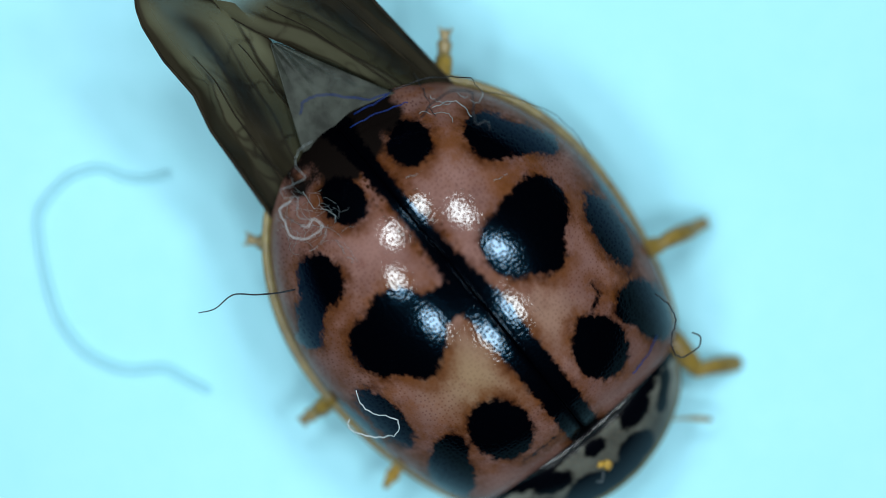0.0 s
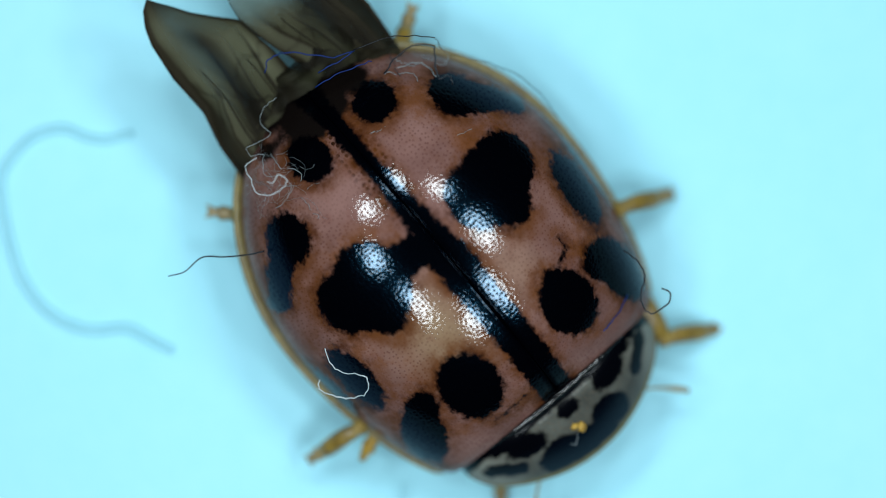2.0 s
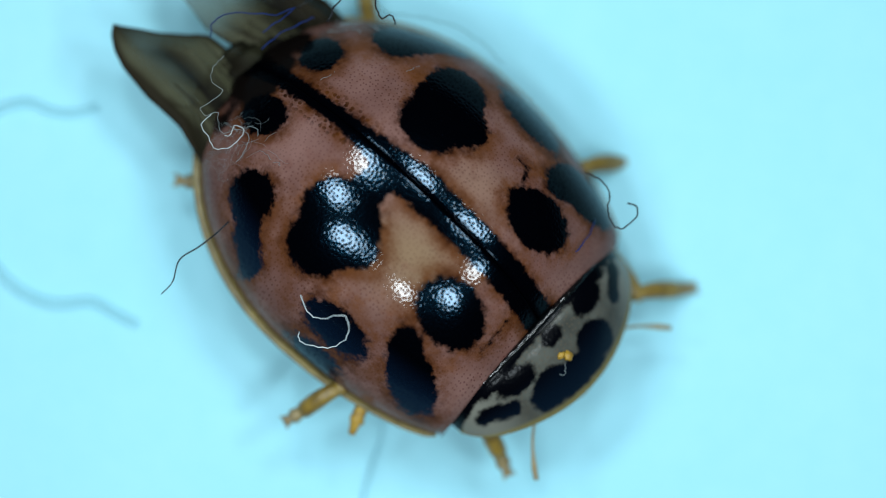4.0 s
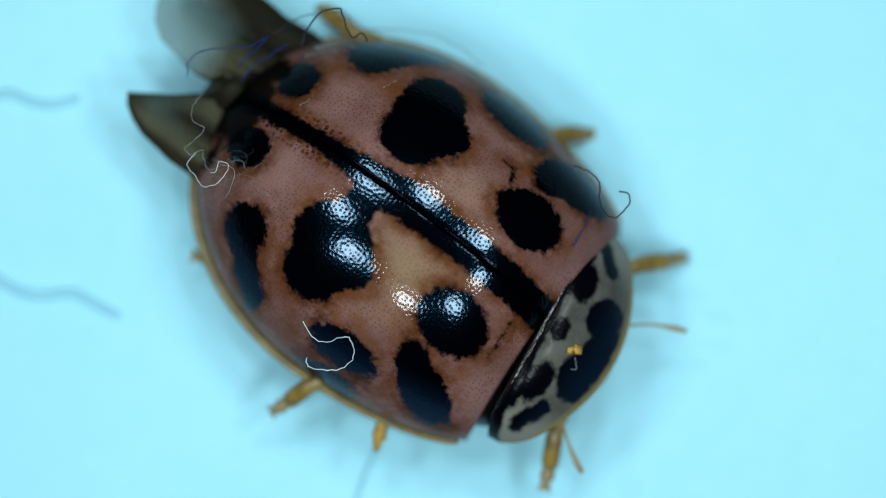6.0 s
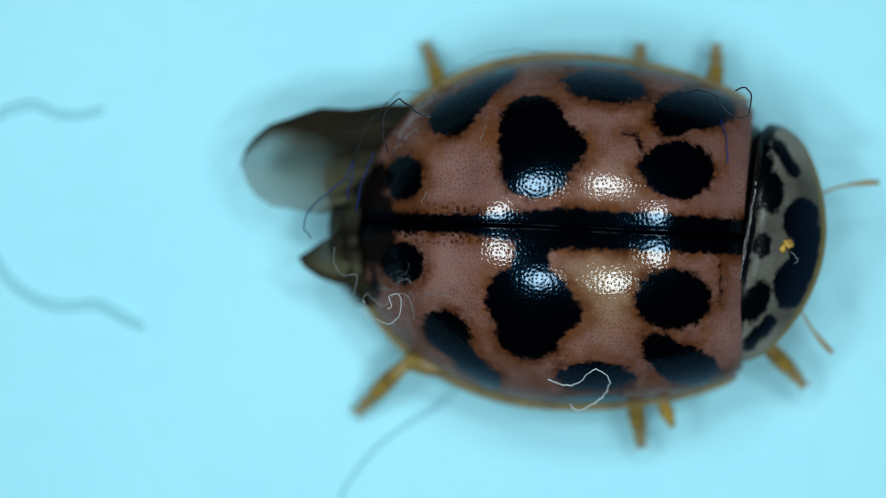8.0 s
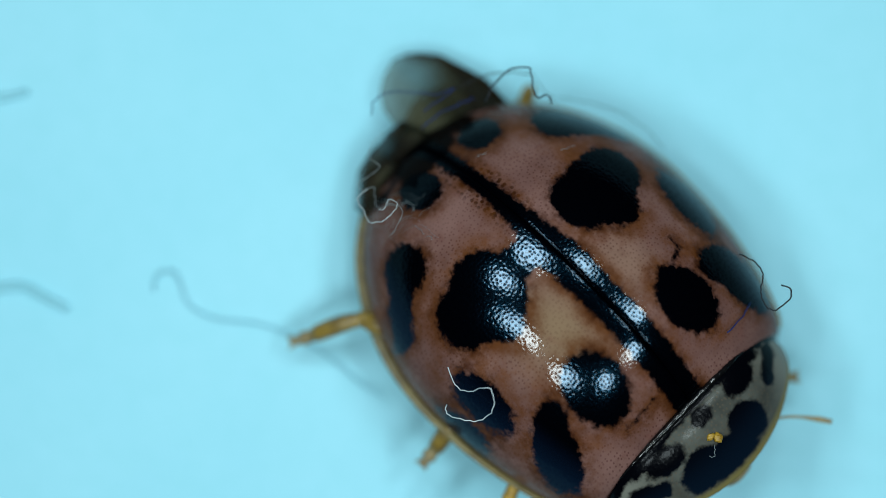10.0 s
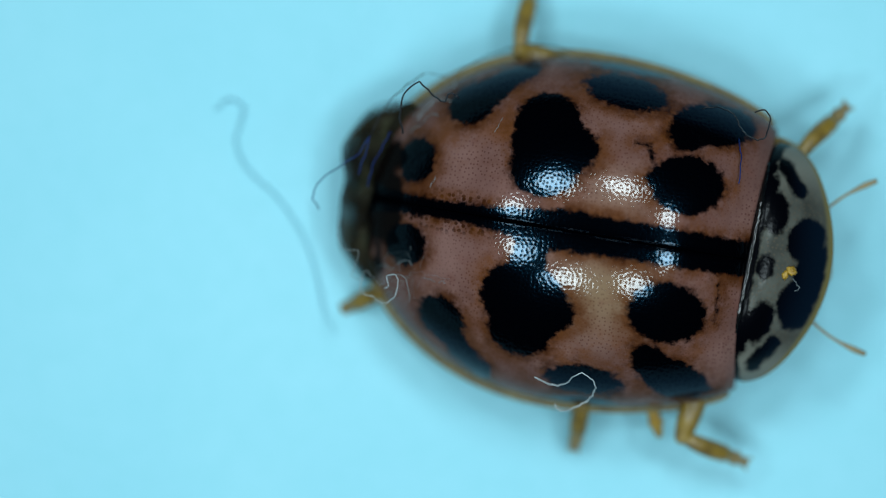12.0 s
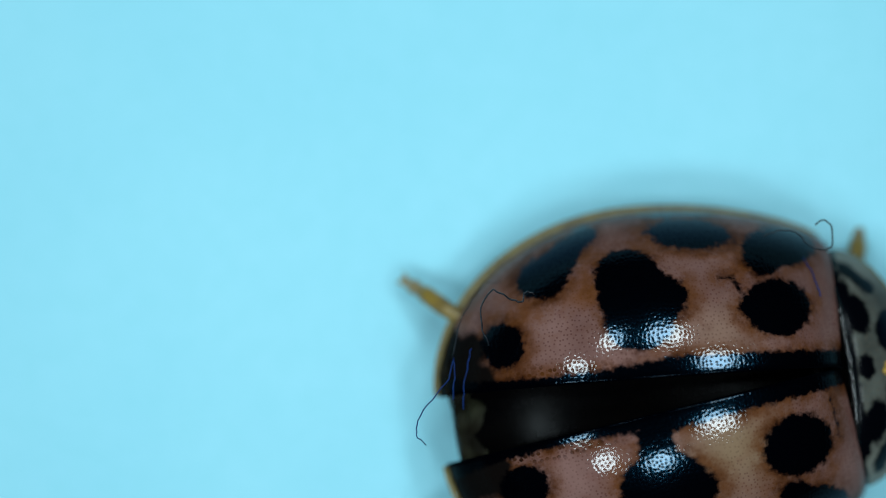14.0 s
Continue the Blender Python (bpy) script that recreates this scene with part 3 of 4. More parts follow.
fibre("black_fibre", [(-2.452, 0.965, 1.95), (-2.521, 1.201, 2.05), (-2.511, 1.507, 2.15), (-2.344, 1.723, 2.2), (-2.225, 1.674, 2.2), (-2.058, 1.556, 2.15), (-1.92, 1.516, 2.15), (-1.861, 1.644, 2.15), (-1.723, 1.605, 2.1)], 0.0125, BLACK, "kinked black fibre standing off the wing case tip")
fibre("blue_fibre", [(-3.53, -0.294, 1.7), (-3.629, -0.137, 1.75), (-3.589, 0.059, 1.8), (-3.354, 0.333, 1.8), (-3.079, 0.589, 1.75), (-2.961, 0.883, 1.7), (-2.991, 0.589, 1.7), (-3.04, 0.294, 1.65)], 0.009, BLUE, "bent blue fibre hanging behind the wing cases")
fibre("blue_fibre", [(-2.909, 0.148, 1.5), (-2.86, 0.444, 1.6), (-2.761, 0.789, 1.6), (-2.682, 0.986, 1.6)], 0.009, BLUE, "short blue fibre across the wing case tips")
TIP_CURL = fibre("white_fibre", [(-2.702, -1.134, 1.95), (-2.712, -1.282, 1.9), (-2.692, -1.361, 1.9), (-2.515, -1.4, 1.9), (-2.386, -1.459, 1.9), (-2.288, -1.44, 1.95), (-2.169, -1.302, 2.05), (-2.16, -1.095, 2.15), (-2.248, -1.016, 2.15), (-2.337, -1.075, 2.1), (-2.298, -1.203, 2.05), (-2.347, -1.243, 2)], 0.0055, WHITE, "curled white fibre at the wing case tip")
TIP_TANGLE = fibre("white_fibre", [(-3.164, -0.396, 1.9), (-3.164, -0.613, 1.85), (-3.046, -0.791, 1.9), (-2.848, -0.771, 1.9), (-2.818, -0.91, 1.85), (-2.897, -1.147, 1.8), (-2.769, -1.187, 1.8), (-2.67, -1.038, 1.85), (-2.571, -1.137, 1.8), (-2.413, -1.206, 1.82), (-2.274, -1.038, 1.96), (-2.116, -1.028, 2.08), (-1.998, -1.187, 2.06), (-1.978, -1.404, 1.9)], 0.0036, GREY, "tangled fine white fibre behind the wing cases")
fibre("white_fibre", [(-2.36, 1.22, 1.34), (-2.26, 1.44, 1.2), (-2.16, 1.56, 1.15), (-2.03, 1.58, 1.25), (-1.92, 1.56, 1.42)], 0.0065, GREY, "short white fibre near the wing case tip")
for pts in ([(-1.85, -1.02), (-1.73, -1.01), (-1.66, -1.04)], [(-1.6, -1.04), (-1.54, -1.0), (-1.5, -1.03)], [(-1.15, 1.2), (-1.1, 1.32), (-1.08, 1.45)], [(-1.95, 0.28), (-1.9, 0.4), (-1.88, 0.52)]):
    fibre("dust_fibre", resting(pts, 0.004), 0.0028, GREY, "tiny white dust thread on the wing case", "dust")
fibre("fine_hair", [(-2.34, 1.92, 1.25), (-2.06, 1.92, 1.05), (-1.80, 2.13, 1.0), (-1.45, 2.37, 1.0), (-1.05, 2.55, 1.0), (-0.67, 2.60, 1.0), (-0.30, 2.59, 1.0)], 0.0055, BLACK, "thin dark hair bent along the margin of the wing case", "hair")
fibre("black_fibre", [(-2.97, 0.89, 1.62), (-2.84, 1.28, 1.64), (-2.63, 1.60, 1.60), (-2.36, 1.90, 1.45)], 0.008, BLACK, "dark fibre lying across the wing case tip")


def fuzz():
    """A film of very fine curled fibres caught on the tip of one wing case."""
    bm = bmesh.new()
    pick = random.Random(5)
    for k in range(70):
        x, y, a = pick.gauss(-2.35, 0.24), pick.gauss(-1.2, 0.28), pick.uniform(0, 6.28)
        turn = pick.uniform(-0.35, 0.35)
        points = []
        for i in range(pick.randint(4, 9)):
            if abs(y) < half_width(x) - 0.05 and x > -2.95:
                points.append((x, y, dome(x, y) + pick.uniform(0.005, 0.03)))
            a += turn + pick.uniform(-0.5, 0.5)
            x, y = x + 0.05 * math.cos(a), y + 0.05 * math.sin(a)
        if len(points) > 3:
            tube(bm, smooth_line(points, 3), 0.0012, 4)
    ob = tagged(part("lint_fuzz", bm, GREY), "thin greyish film of lint on the wing case tip", "lint", "fibres clinging to the beetle", "stuff")
    CLINGING.append(ob)


fuzz()
rng = random.Random(11)
for k in range(12):
    x, y, a = rng.uniform(-2.85, -2.2), rng.choice((-1, 1)) * rng.uniform(0.95, 1.8), rng.uniform(0, 6.28)
    if abs(y) > half_width(x):
        continue
    pts, z = [], dome(x, y) + 0.03
    for i in range(rng.randint(4, 8)):
        pts.append((x, y, z + rng.uniform(-0.03, 0.06)))
        a += rng.uniform(-1.1, 1.1)
        x, y = x + 0.09 * math.cos(a), y + 0.09 * math.sin(a)
        z = max(z - 0.05, (dome(x, y) if abs(y) < half_width(x) else z - 0.1) + 0.02)
    fibre("fine_fibre", pts, 0.0045, GREY if k % 3 else BLACK, "fine curled fibre clinging to the wing case tip")
fibre("dust_fibre", [(3.33, -0.16, 1.53), (3.40, -0.22, 1.53), (3.45, -0.30, 1.50), (3.40, -0.33, 1.52)], 0.004, GREY, "tiny pale thread on the shield", "dust")
grain = tagged(part("pollen_grain", lump(lump(bmesh.new(), (3.30, -0.06, 1.54), (0.075, 0.065, 0.05), 1, 0.5), (3.22, -0.13, 1.57), (0.045, 0.06, 0.04), 7, 0.5), POLLEN), "orange pollen grain lying on the shield", "pollen")
CLINGING.append(grain)
SIDE_HAIR = tagged(part("side_hair", tube(bmesh.new(), smooth_line([(0, 0, 0), (-0.12, -0.22, 0.0), (-0.3, -0.48, -0.02), (-0.5, -0.73, -0.05), (-0.5, -1.05, -0.1), (-0.6, -1.27, -0.12)], 6), [0.014, 0.012, 0.008], 6), BLACK), "thin dark hair sticking out from the wing case", "hair")
TRAIL = tagged(part("trailing_hair", tube(bmesh.new(), smooth_line([(0.4, 0, 0.25), (0, 0, 0.1), (-0.5, 0.12, 0.05), (-1.1, 0.2, 0.04), (-1.8, 0.12, 0.04), (-2.4, -0.1, 0.04), (-2.85, -0.1, 0.04), (-3.1, 0.1, 0.05), (-3.3, 0.25, 0.06), (-3.5, 0.1, 0.05), (-3.45, -0.15, 0.04)], 6), [0.012, 0.014, 0.012], 6), HAIR), "long pale hair dragged over the paper", "hair")

# ---- lint on the paper ----
LINT_POINTS = [(-4.14, 1.14, 0.06), (-4.52, 1.05, 0.06), (-4.87, 1.1, 0.06), (-5.16, 1.22, 0.06), (-5.59, 1.12, 0.06), (-5.89, 0.86, 0.06), (-6.11, 0.52, 0.06), (-6.09, 0.09, 0.06), (-5.98, -0.5, 0.06), (-5.81, -1.02, 0.06), (-5.51, -1.45, 0.06), (-5.16, -1.7, 0.06), (-4.74, -1.83, 0.06), (-4.22, -1.79, 0.06), (-3.88, -1.96, 0.06), (-3.54, -2.13, 0.06)]
LINT_FIBRE = tagged(part("lint_fibre", tube(bmesh.new(), smooth_line(LINT_POINTS, 6), [0.04, 0.055, 0.05, 0.06, 0.05], 8), LINT), "curved grey-blue lint fibre lying on the paper", "fibre")


# ---- movement: seconds, then millimetres and degrees ----
BODY_ROWS = [
    (0, 0.169, -0.355, 0.786, -0.9, 12.3, -50.8), (0.5, 0.165, -0.522, 0.806, -1.6, 8.2, -49.3), (0.8, 0.153, -0.387, 0.723, -0.3, 8.9, -49.7),
    (1, 0.161, -0.404, 0.727, -2.1, 9.8, -50.2), (1.5, -0.086, -0.054, 0.55, -0.6, 10.2, -50.2), (2, -0.238, 0.088, 0.672, -2.7, 7.4, -50.1),
    (2.3, -0.42, 0.168, 0.666, -3.7, 5.8, -49.1), (2.5, -0.494, 0.087, 0.588, -5.6, 3.7, -45.7), (3, -0.596, 0.223, 0.593, -9, -0.2, -40.8),
    (5.5, -0.947, 0.694, 0.543, -13.6, -0.7, -48.3), (6, -0.77, 0.331, 0.42, -9.3, -3.1, -36.8), (6.2, -0.515, 0.252, 0.42, -3.1, -5.6, -28.3),
    (6.5, -0.391, 0.395, 0.42, -0.2, -0, -9.2), (7, 0.2, 0.87, 0.42, -1.7, -6.1, 7.9), (7.2, -0.025, 1, 0.42, -0.2, -5.1, 16.1),
    (7.5, 0.795, 1.161, 0.42, -3.3, -5.4, 16.8), (7.8, 1.307, 0.773, 0.42, 1.3, -2.2, 2.8), (8, 1.723, 0.263, 0.42, -0.5, -3, -2.6),
    (8.2, 1.89, 0.081, 0.42, -1.6, -9.2, -14.6), (8.5, 2.368, -0.181, 0.42, -1.5, -9.4, -20.5), (8.6, 2.235, -0.318, 0.42, -4.1, -6.7, -22.2),
    (10.8, 1.592, -0.734, 0.42, -10.1, -10.5, -49.6), (11, 1.727, -0.179, 0.42, -5.5, -3.8, -49.4), (11.5, 1.31, 0.559, 0.42, -4.7, -5.9, -31.9),
    (12, 1.898, 0.301, 0.42, 1.6, -6.3, -9.5), (12.5, 2.555, -0.376, 0.42, 1.2, -7, 12.7), (13, 3.51, 0.021, 0.42, 2.2, -10.3, 13.3),
    (13.2, 3.674, -0.8, 0.922, -4.6, -14.3, 12.6), (13.4, 3.806, -1.383, 0.59, -5.6, -2.9, 7.4), (13.5, 3.817, -1.81, 0.556, -5.9, -5.1, 8),
    (13.6, 3.705, -2.182, 0.523, -7.6, -4.9, 7.6), (14, 3.089, -2.189, 0.42, -4.8, 4.3, 7.5),
]
LEG_LF = [
    (0, 1.69, 1.84, 1.9, 51.0), (1, 1.46, 1.96, -3.7, 57.6), (2, 1.62, 2.01, -7.5, 63.6), (2.5, 1.65, 1.85, -4.4, 59.7), (3, 1.78, 1.86, -13.1, 61.9), (5.5, 1.52, 1.75, 0.9, 60.7),
    (6, 1.43, 1.71, -6.3, 59.5), (6.5, 1.49, 1.82, -5.3, 61.0), (7, 1.50, 0.30, 10.0, 70.0), (7.25, 1.60, 1.00, 33.9, 38.3), (7.5, 1.30, 0.10, 40.0, 45.0), (8, 1.71, 0.19, 73.0, 15.7),
    (8.5, 1.43, 0.05, 58.2, -45.8), (11, 1.20, 0.20, 25.0, 60.0), (11.5, 1.24, 0.40, 30.8, 25.5), (12, 1.44, 1.88, -8.6, 64.0), (12.5, 1.20, 0.50, 10.0, 70.0), (13, 1.20, 0.30, 10.0, 70.0),
    (14, 1.61, 0.56, 22.0, 47.5),
]
LEG_LM = [
    (0, 1.04, 1.30, 68.4, -0.8), (1, 1.01, 1.24, 75.5, -10.6), (2, 1.00, 1.20, 72.0, -9.5), (2.5, 1.05, 1.35, 72.2, -15.5), (3, 1.03, 1.26, 62.9, -5.2), (5.5, 1.00, 1.18, 78.2, -8.2),
    (6, 0.99, 1.01, 87.0, -36.1), (6.5, 0.90, 0.20, 80.0, 40.0), (7, 0.82, 0.63, 72.6, 16.0), (7.5, 0.90, 0.30, 80.0, 40.0), (8, 0.99, 0.57, 88.9, -5.4), (8.5, 0.90, 0.20, 80.0, 30.0),
    (11, 0.90, 0.20, 70.0, 40.0), (12, 0.70, 0.30, 50.0, 50.0), (12.5, 0.71, 0.99, 36.1, 36.7), (13, 0.66, 0.71, 54.9, 37.9), (13.25, 0.93, 0.88, 98.6, -11.0), (13.5, 1.20, 1.05, 142.4, -59.9),
    (14, 0.90, 0.40, 110.0, 20.0),
]
LEG_LH = [
    (0, -0.62, 1.42, 183.4, -48.7), (1, -0.88, 1.38, 185.3, -58.6), (2, -0.81, 1.34, 188.8, -68.3), (2.5, -0.58, 1.47, 177.3, -48.5), (3, -0.52, 1.52, 170.2, -43.7), (6, -0.62, 2.08, 183.8, -7.1),
    (6.5, -0.33, 2.55, 168.6, -60.0), (7, -0.32, 2.53, 157.2, -57.9), (7.5, -0.43, 2.67, 161.4, -65.3), (8, -0.23, 1.47, 171.5, -57.7), (8.5, -1.05, 1.32, 187.7, -57.1), (11, -0.25, 1.52, 154.9, -45.2),
    (11.5, 0.24, 1.27, 151.4, -36.3), (12, 0.29, 2.24, 169.8, -78.2), (12.5, 0.34, 2.12, 152.9, -69.4), (13, -0.48, 2.17, 182.0, -64.4), (13.5, -1.29, 1.91, 190.9, -48.6), (14, -1.15, 1.45, 180.2, -43.6),
]
LEG_RF = [
    (0, 1.90, -0.80, 9.7, -97.9), (1.25, 1.51, -0.66, -5.3, -53.4), (2.5, 1.12, -0.51, -20.4, -8.9), (3, 1.07, -0.64, -11.0, -29.7), (4.25, 1.41, -0.65, -26.3, 17.9), (5.5, 1.75, -0.67, -41.6, 65.5),
    (5.75, 1.85, -0.74, -21.2, 1.3), (6, 1.95, -0.80, -0.7, -62.9), (6.5, 1.29, -0.29, -39.8, -17.3), (7, 1.59, -0.11, -65.6, -23.9), (7.5, 1.38, -0.77, -3.8, -65.2), (8, 1.40, -0.77, -21.1, -23.8),
    (8.5, 1.32, -0.71, -9.2, -68.7), (11, 1.81, -0.17, -81.7, -5.5), (11.5, 1.34, -0.84, -23.9, -29.1), (11.75, 2.14, -0.87, -67.1, 29.3), (12, 2.44, -1.01, -99.0, 83.6), (12.25, 2.13, -0.64, -86.4, 31.6),
    (12.5, 1.78, -0.28, -77.0, -10.0), (14, 1.85, -0.45, -64.2, -47.5),
]
LEG_RM = [
    (0, 1.06, -1.12, -125.8, 40.2), (1, 0.96, -1.25, -131.2, 44.2), (2, 1.00, -1.19, -73.3, -19.1), (2.5, 0.96, -0.95, -82.1, -12.4), (3, 0.99, -1.08, -85.0, -25.5), (5.5, 0.96, -1.10, -68.1, -27.4),
    (6, 1.03, -1.12, -107.9, -5.1), (6.5, 1.00, -1.18, -79.4, -4.1), (6.75, 1.30, -1.55, -108.9, 38.2), (7, 1.61, -1.92, -138.3, 80.6), (7.5, 0.99, -1.25, -104.2, 13.3), (8, 0.94, -0.91, -78.1, -1.6),
    (8.5, 0.73, -0.72, -60.5, -6.4), (11, 0.94, -1.27, -134.7, 36.2), (11.5, 0.92, -1.42, -110.3, 9.4), (12, 1.05, -1.03, -105.8, 10.7), (12.5, 0.99, -1.18, -73.4, -7.6), (13, 1.35, -2.03, -141.8, 49.3),
    (14, 1.03, -0.96, -116.0, 47.1),
]
LEG_RH = [
    (0, -0.03, -1.43, -185.6, 46.4), (1, -0.21, -1.44, -184.0, 51.0), (2, -0.18, -1.45, -183.4, 48.2), (2.5, -0.30, -1.41, -191.8, 47.0), (5.5, -0.06, -1.45, -176.0, 32.1), (6, 0.35, -1.35, -167.5, 11.4),
    (6.5, -0.61, -1.44, -180.6, 38.8), (7, -0.21, -1.45, -179.1, 38.9), (7.5, -1.03, -1.45, -180.0, 31.0), (8, -0.67, -2.17, -185.3, 51.5), (8.5, -0.40, -2.14, -156.5, 30.5), (11, -0.27, -1.47, -173.4, 42.9),
    (11.5, -1.22, -1.36, -184.7, 35.0), (12, -0.92, -1.38, -185.0, 36.1), (12.5, -0.71, -1.43, -182.2, 37.3), (13, -1.20, -1.38, -183.9, 76.7), (14, -0.91, -1.46, -188.5, 20.0),
]
PAPER_ROWS = [
    (0, 0, 0), (0.5, 0, -0.017), (0.8, -0.12, 0.026), (1, -0.12, 0.068), (1.5, -0.402, 0.385), (2, -0.556, 0.599),
    (2.3, -0.65, 0.727), (2.5, -0.701, 0.752), (3, -0.855, 0.855), (5.5, -1.248, 1.035), (6, -1.368, 1.129), (6.2, -1.496, 1.248),
    (6.5, -1.573, 1.3), (7, -1.77, 1.556), (7.2, -1.847, 1.65), (7.5, -1.676, 1.522), (7.8, -1.291, 1.18), (8, -1.009, 0.958),
    (8.2, -0.872, 0.787), (8.5, -0.855, 0.727), (8.6, -1.043, 0.539), (10.8, -2.48, 1.625), (12, -3.591, 1.71), (14, -3.677, 1.71),
]
# time, then the tip of the wing and its turn
WING_LEFT_ROWS = [
    (0, -6.5, 0.30, 10), (0.2, -6.3, 0.36, 5), (0.5, -6.05, 0.45, 1), (1, -5.9, 0.55, 0), (1.5, -5.7, 0.66, 0), (2.3, -5.4, 0.70, 0), (3, -5.15, 0.70, 0), (5.5, -4.85, 0.68, 0), (6.2, -4.80, 0.68, 0), (6.5, -4.8, 0.68, 0),
    (7, -4.78, 0.72, 2), (8, -4.72, 0.75, 4), (8.2, -4.7, 0.74, 3), (8.6, -4.2, 0.7, 0), (10.8, -4.1, 0.7, 0), (11, -3.9, 0.7, 0), (11.5, -3.5, 0.68, 0), (12.5, -3.35, 0.66, 0),
    (13, -3.05, 0.66, 0), (14, -2.95, 0.66, 0),
]
WING_RIGHT_ROWS = [
    (0, -6.3, -0.85, 0), (0.2, -6.1, -0.25, -9), (0.5, -5.9, 0.30, -16), (0.8, -5.8, -0.2, -9), (1, -5.7, -0.55, -5), (1.5, -5.53, -0.87, 1), (2.3, -5.3, -0.86, 0), (3, -5.2, -0.92, 0), (5.5, -4.26, -0.89, 0), (6.2, -4.25, -0.82, 0),
    (6.5, -4.2, -0.79, 0), (7, -4.0, -0.68, 0), (8, -3.81, -0.56, 2), (8.2, -3.75, -0.56, 2), (8.6, -3.4, -0.6, 0), (11, -3, -0.7, 0), (14, -2.9, -0.7, 0),
]
WING_FOLD_ROWS = [(0, 0, 0, 0), (0.2, 0.35, 0, -4), (0.5, 1.3, 0, -8), (14, 1.5, 0, -8)]
ANTENNA_LEFT_ROWS = [
    (0, 63), (1, 65), (2, 61), (3, 60), (5.5, 54), (6, 45), (6.5, 57), (7, 54),
    (7.8, 31), (8.2, 24), (10.8, 66), (11.5, 20), (12, 52), (14, 45),
]
ANTENNA_RIGHT_ROWS = [
    (0, -55), (2.3, -57), (5.5, -57), (6, -45), (6.5, -42), (7.2, -28), (7.5, -42), (7.8, -62),
    (8.5, -66), (11.5, -24), (12, -34), (14, -45),
]
SHIELD_ROWS = [
    (0, 0), (3, 0), (5.5, 1), (6, 8), (6.2, 8), (6.5, -2), (7.2, -5), (8.2, -8),
    (8.6, -7), (10.8, 4), (11, -4), (11.5, 9), (12, -2), (14, 0),
]
WING_CASE_ROWS = [
    (0, 0, 0), (13.3, 0, 0), (13.5, -0.4, 0.4), (13.8, -0.5, 0.6), (13.9, -0.9, 1.2), (14, -3.8, 6),
]
TRAIL_ROWS = [
    (0, -0.547, -4.78, -95), (2, -0.633, -3.925, -95), (3, -0.761, -3.07, -95), (5.5, -1.103, -2.813, -95), (6.2, -0.761, -2.771, -112), (6.5, -0.547, -2.514, -132),
    (7, -0.419, -1.975, -132), (7.5, -0.547, -1.616, -130), (7.8, -0.376, -2.044, -130), (8.2, 0.137, -2.574, -142), (8.6, -0.718, -2.728, -130), (9.7, -1.231, -2.129, 175),
    (10.8, -1.231, -1.36, 118), (11.5, -0.376, 1.291, 158), (12, -1.787, -0.932, 116), (12.3, -0.804, -2.129, 160), (12.5, 0.308, -2.984, 188), (13, 2.617, -2.728, 262),
    (14, 2.617, -4.438, 262),
]


def at(x, y, z, rx=0, ry=0, rz=0):
    return pose(x * MM, y * MM, z * MM, rx, ry, rz)


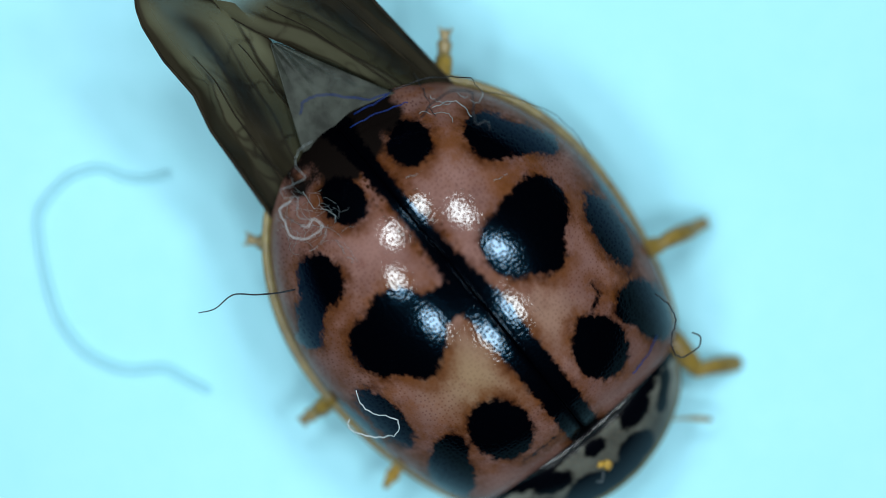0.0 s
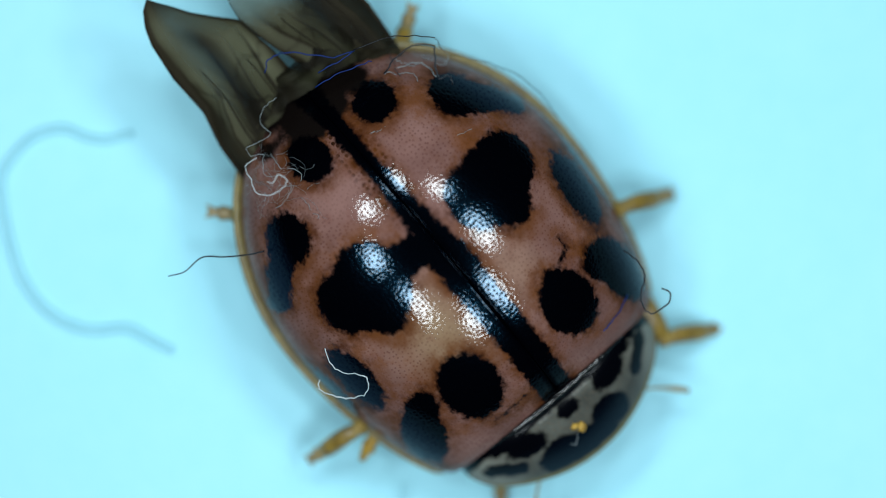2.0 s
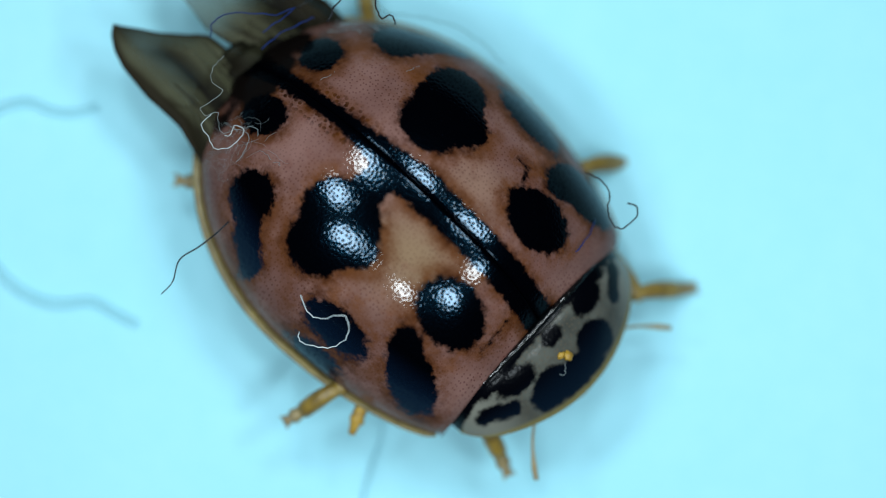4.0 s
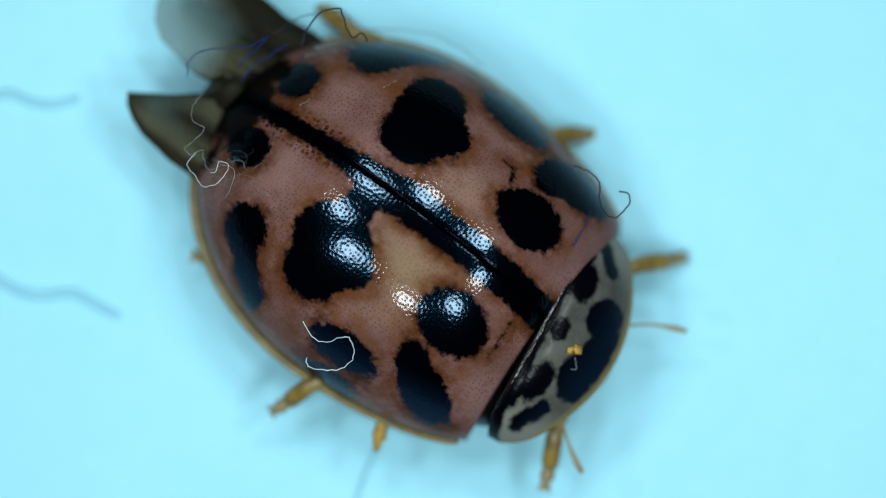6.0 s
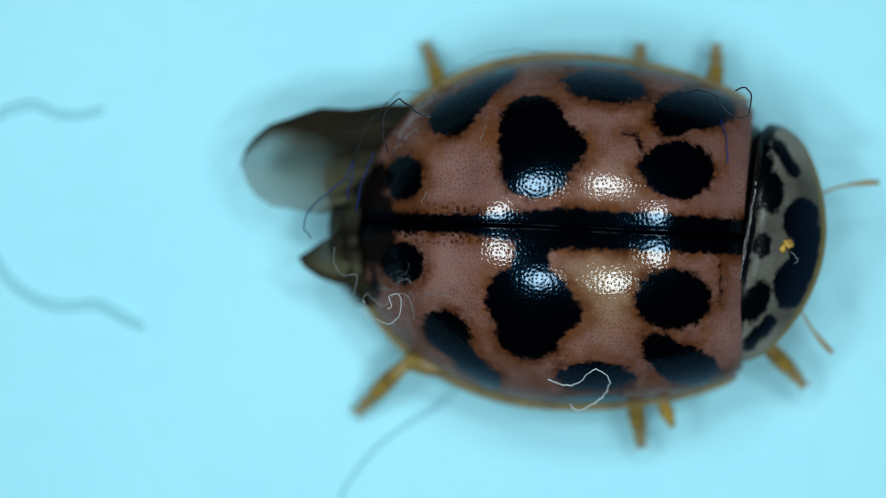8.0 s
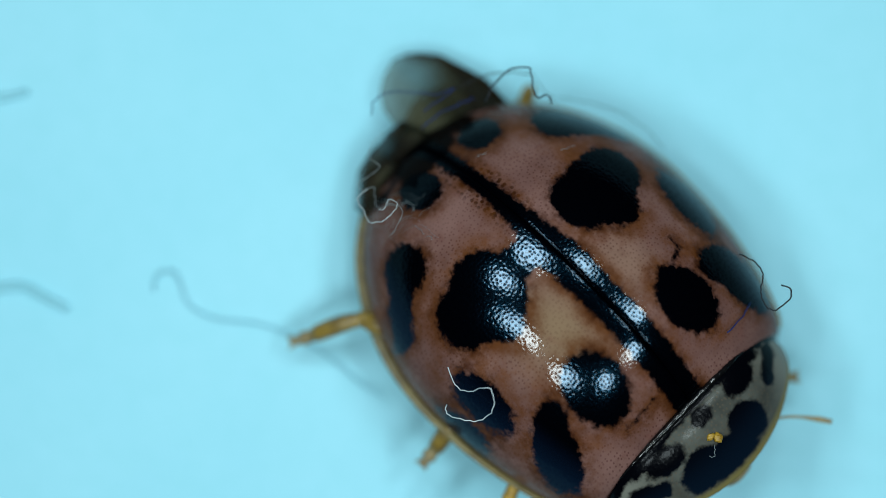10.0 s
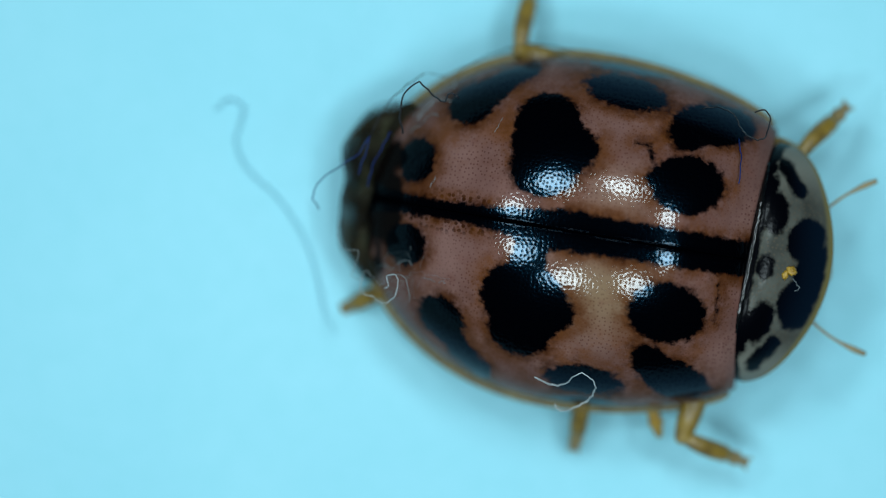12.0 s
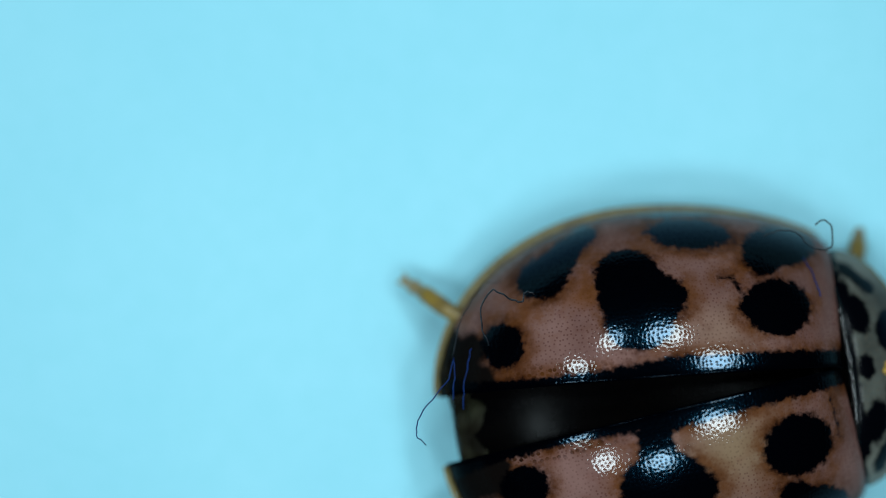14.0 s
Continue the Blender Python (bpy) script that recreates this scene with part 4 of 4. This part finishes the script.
def motions():
    body = [(t, at(*r)) for t, *r in BODY_ROWS]
    walk(BEETLE, body)
    swung = [np.interp(t, [r[0] for r in WING_CASE_ROWS], [r[2] for r in WING_CASE_ROWS]) for t, m in body]
    hinge = Matrix.Translation(Vector((2.5, -1.0, 0)) * MM)
    for ob in CLINGING:
        rides = ob in (TIP_CURL, TIP_TANGLE)
        walk(ob, [(t, m @ hinge @ at(0, 0, 0, 0, 0, a) @ hinge.inverted()) if rides else (t, m) for (t, m), a in zip(body, swung)])
    hair = Matrix.Translation(Vector((-1.58, -1.91, 1.3)) * MM)
    swing = ((0.0, 0), (2.3, 0), (2.5, 12), (3.2, 25), (5.5, 66), (6.2, 110), (7.0, 170), (14.0, 170))
    sink = ((0.0, 0), (5.5, 0), (6.2, 0.6), (7.0, 1.0), (14.0, 1.0))
    walk(SIDE_HAIR, [(t, m @ hair @ at(0, 0, -np.interp(t, *zip(*sink)), 0, 0, np.interp(t, *zip(*swing)))) for t, m in body])
    for ob in (PAPER_SHEET, LINT_FIBRE):
        walk(ob, [(t, at(x, y, 0)) for t, x, y in PAPER_ROWS])
    walk(TRAIL, [(t, at(x, y, 0, 0, 0, a + 180)) for t, x, y, a in TRAIL_ROWS])
    for key, rows in (("LF", LEG_LF), ("LM", LEG_LM), ("LH", LEG_LH), ("RF", LEG_RF), ("RM", LEG_RM), ("RH", LEG_RH)):
        thigh, shin, foot = LEGS[key]
        reach = {"F": 1.75, "M": 1.4, "H": 1.45}[key[1]]
        walk(thigh, [(t, at(x, y, 0.32, 0, 0, a)) for t, x, y, a, b in rows])
        for piece in (shin, foot):
            walk(piece, [(t, at(reach, 0, 0.05, 0, 0, b)) for t, x, y, a, b in rows])
    walk(WING_LEFT, [(t, at(x, y, 0.72, 0, 0, a)) for t, x, y, a in WING_LEFT_ROWS])
    walk(WING_RIGHT, [(t, at(x, y, 0.66, 0, 0, a)) for t, x, y, a in WING_RIGHT_ROWS])
    walk(CREASED, [(t, at(x, 0, z)) for t, x, z in ((0, 0.75, -0.1), (0.2, 0.45, -0.05), (0.5, 0.05, 0), (12, 0, 0), (12.5, 0.1, 0), (13, 0.32, 0), (14, 0.35, 0))])
    walk(WING_FOLD, [(t, at(x, y, 0.78, 0, 0, a)) for t, x, y, a in WING_FOLD_ROWS])
    walk(ANTENNA_LEFT, [(t, at(3.4, 0.45, 0.62, 0, 0, a)) for t, a in ANTENNA_LEFT_ROWS])
    walk(ANTENNA_RIGHT, [(t, at(3.4, -0.45, 0.62, 0, 0, a)) for t, a in ANTENNA_RIGHT_ROWS])
    walk(SHIELD, [(t, at(2.5, 0, 1.2, 0, 0, a)) for t, a in SHIELD_ROWS])
    walk(ELYTRON_LEFT, [(t, at(2.5, 1.0, 1.5, 0, 0, a)) for t, a, b in WING_CASE_ROWS])
    walk(ELYTRON_RIGHT, [(t, at(2.5, -1.0, 1.5, 0, 0, b)) for t, a, b in WING_CASE_ROWS])


motions()
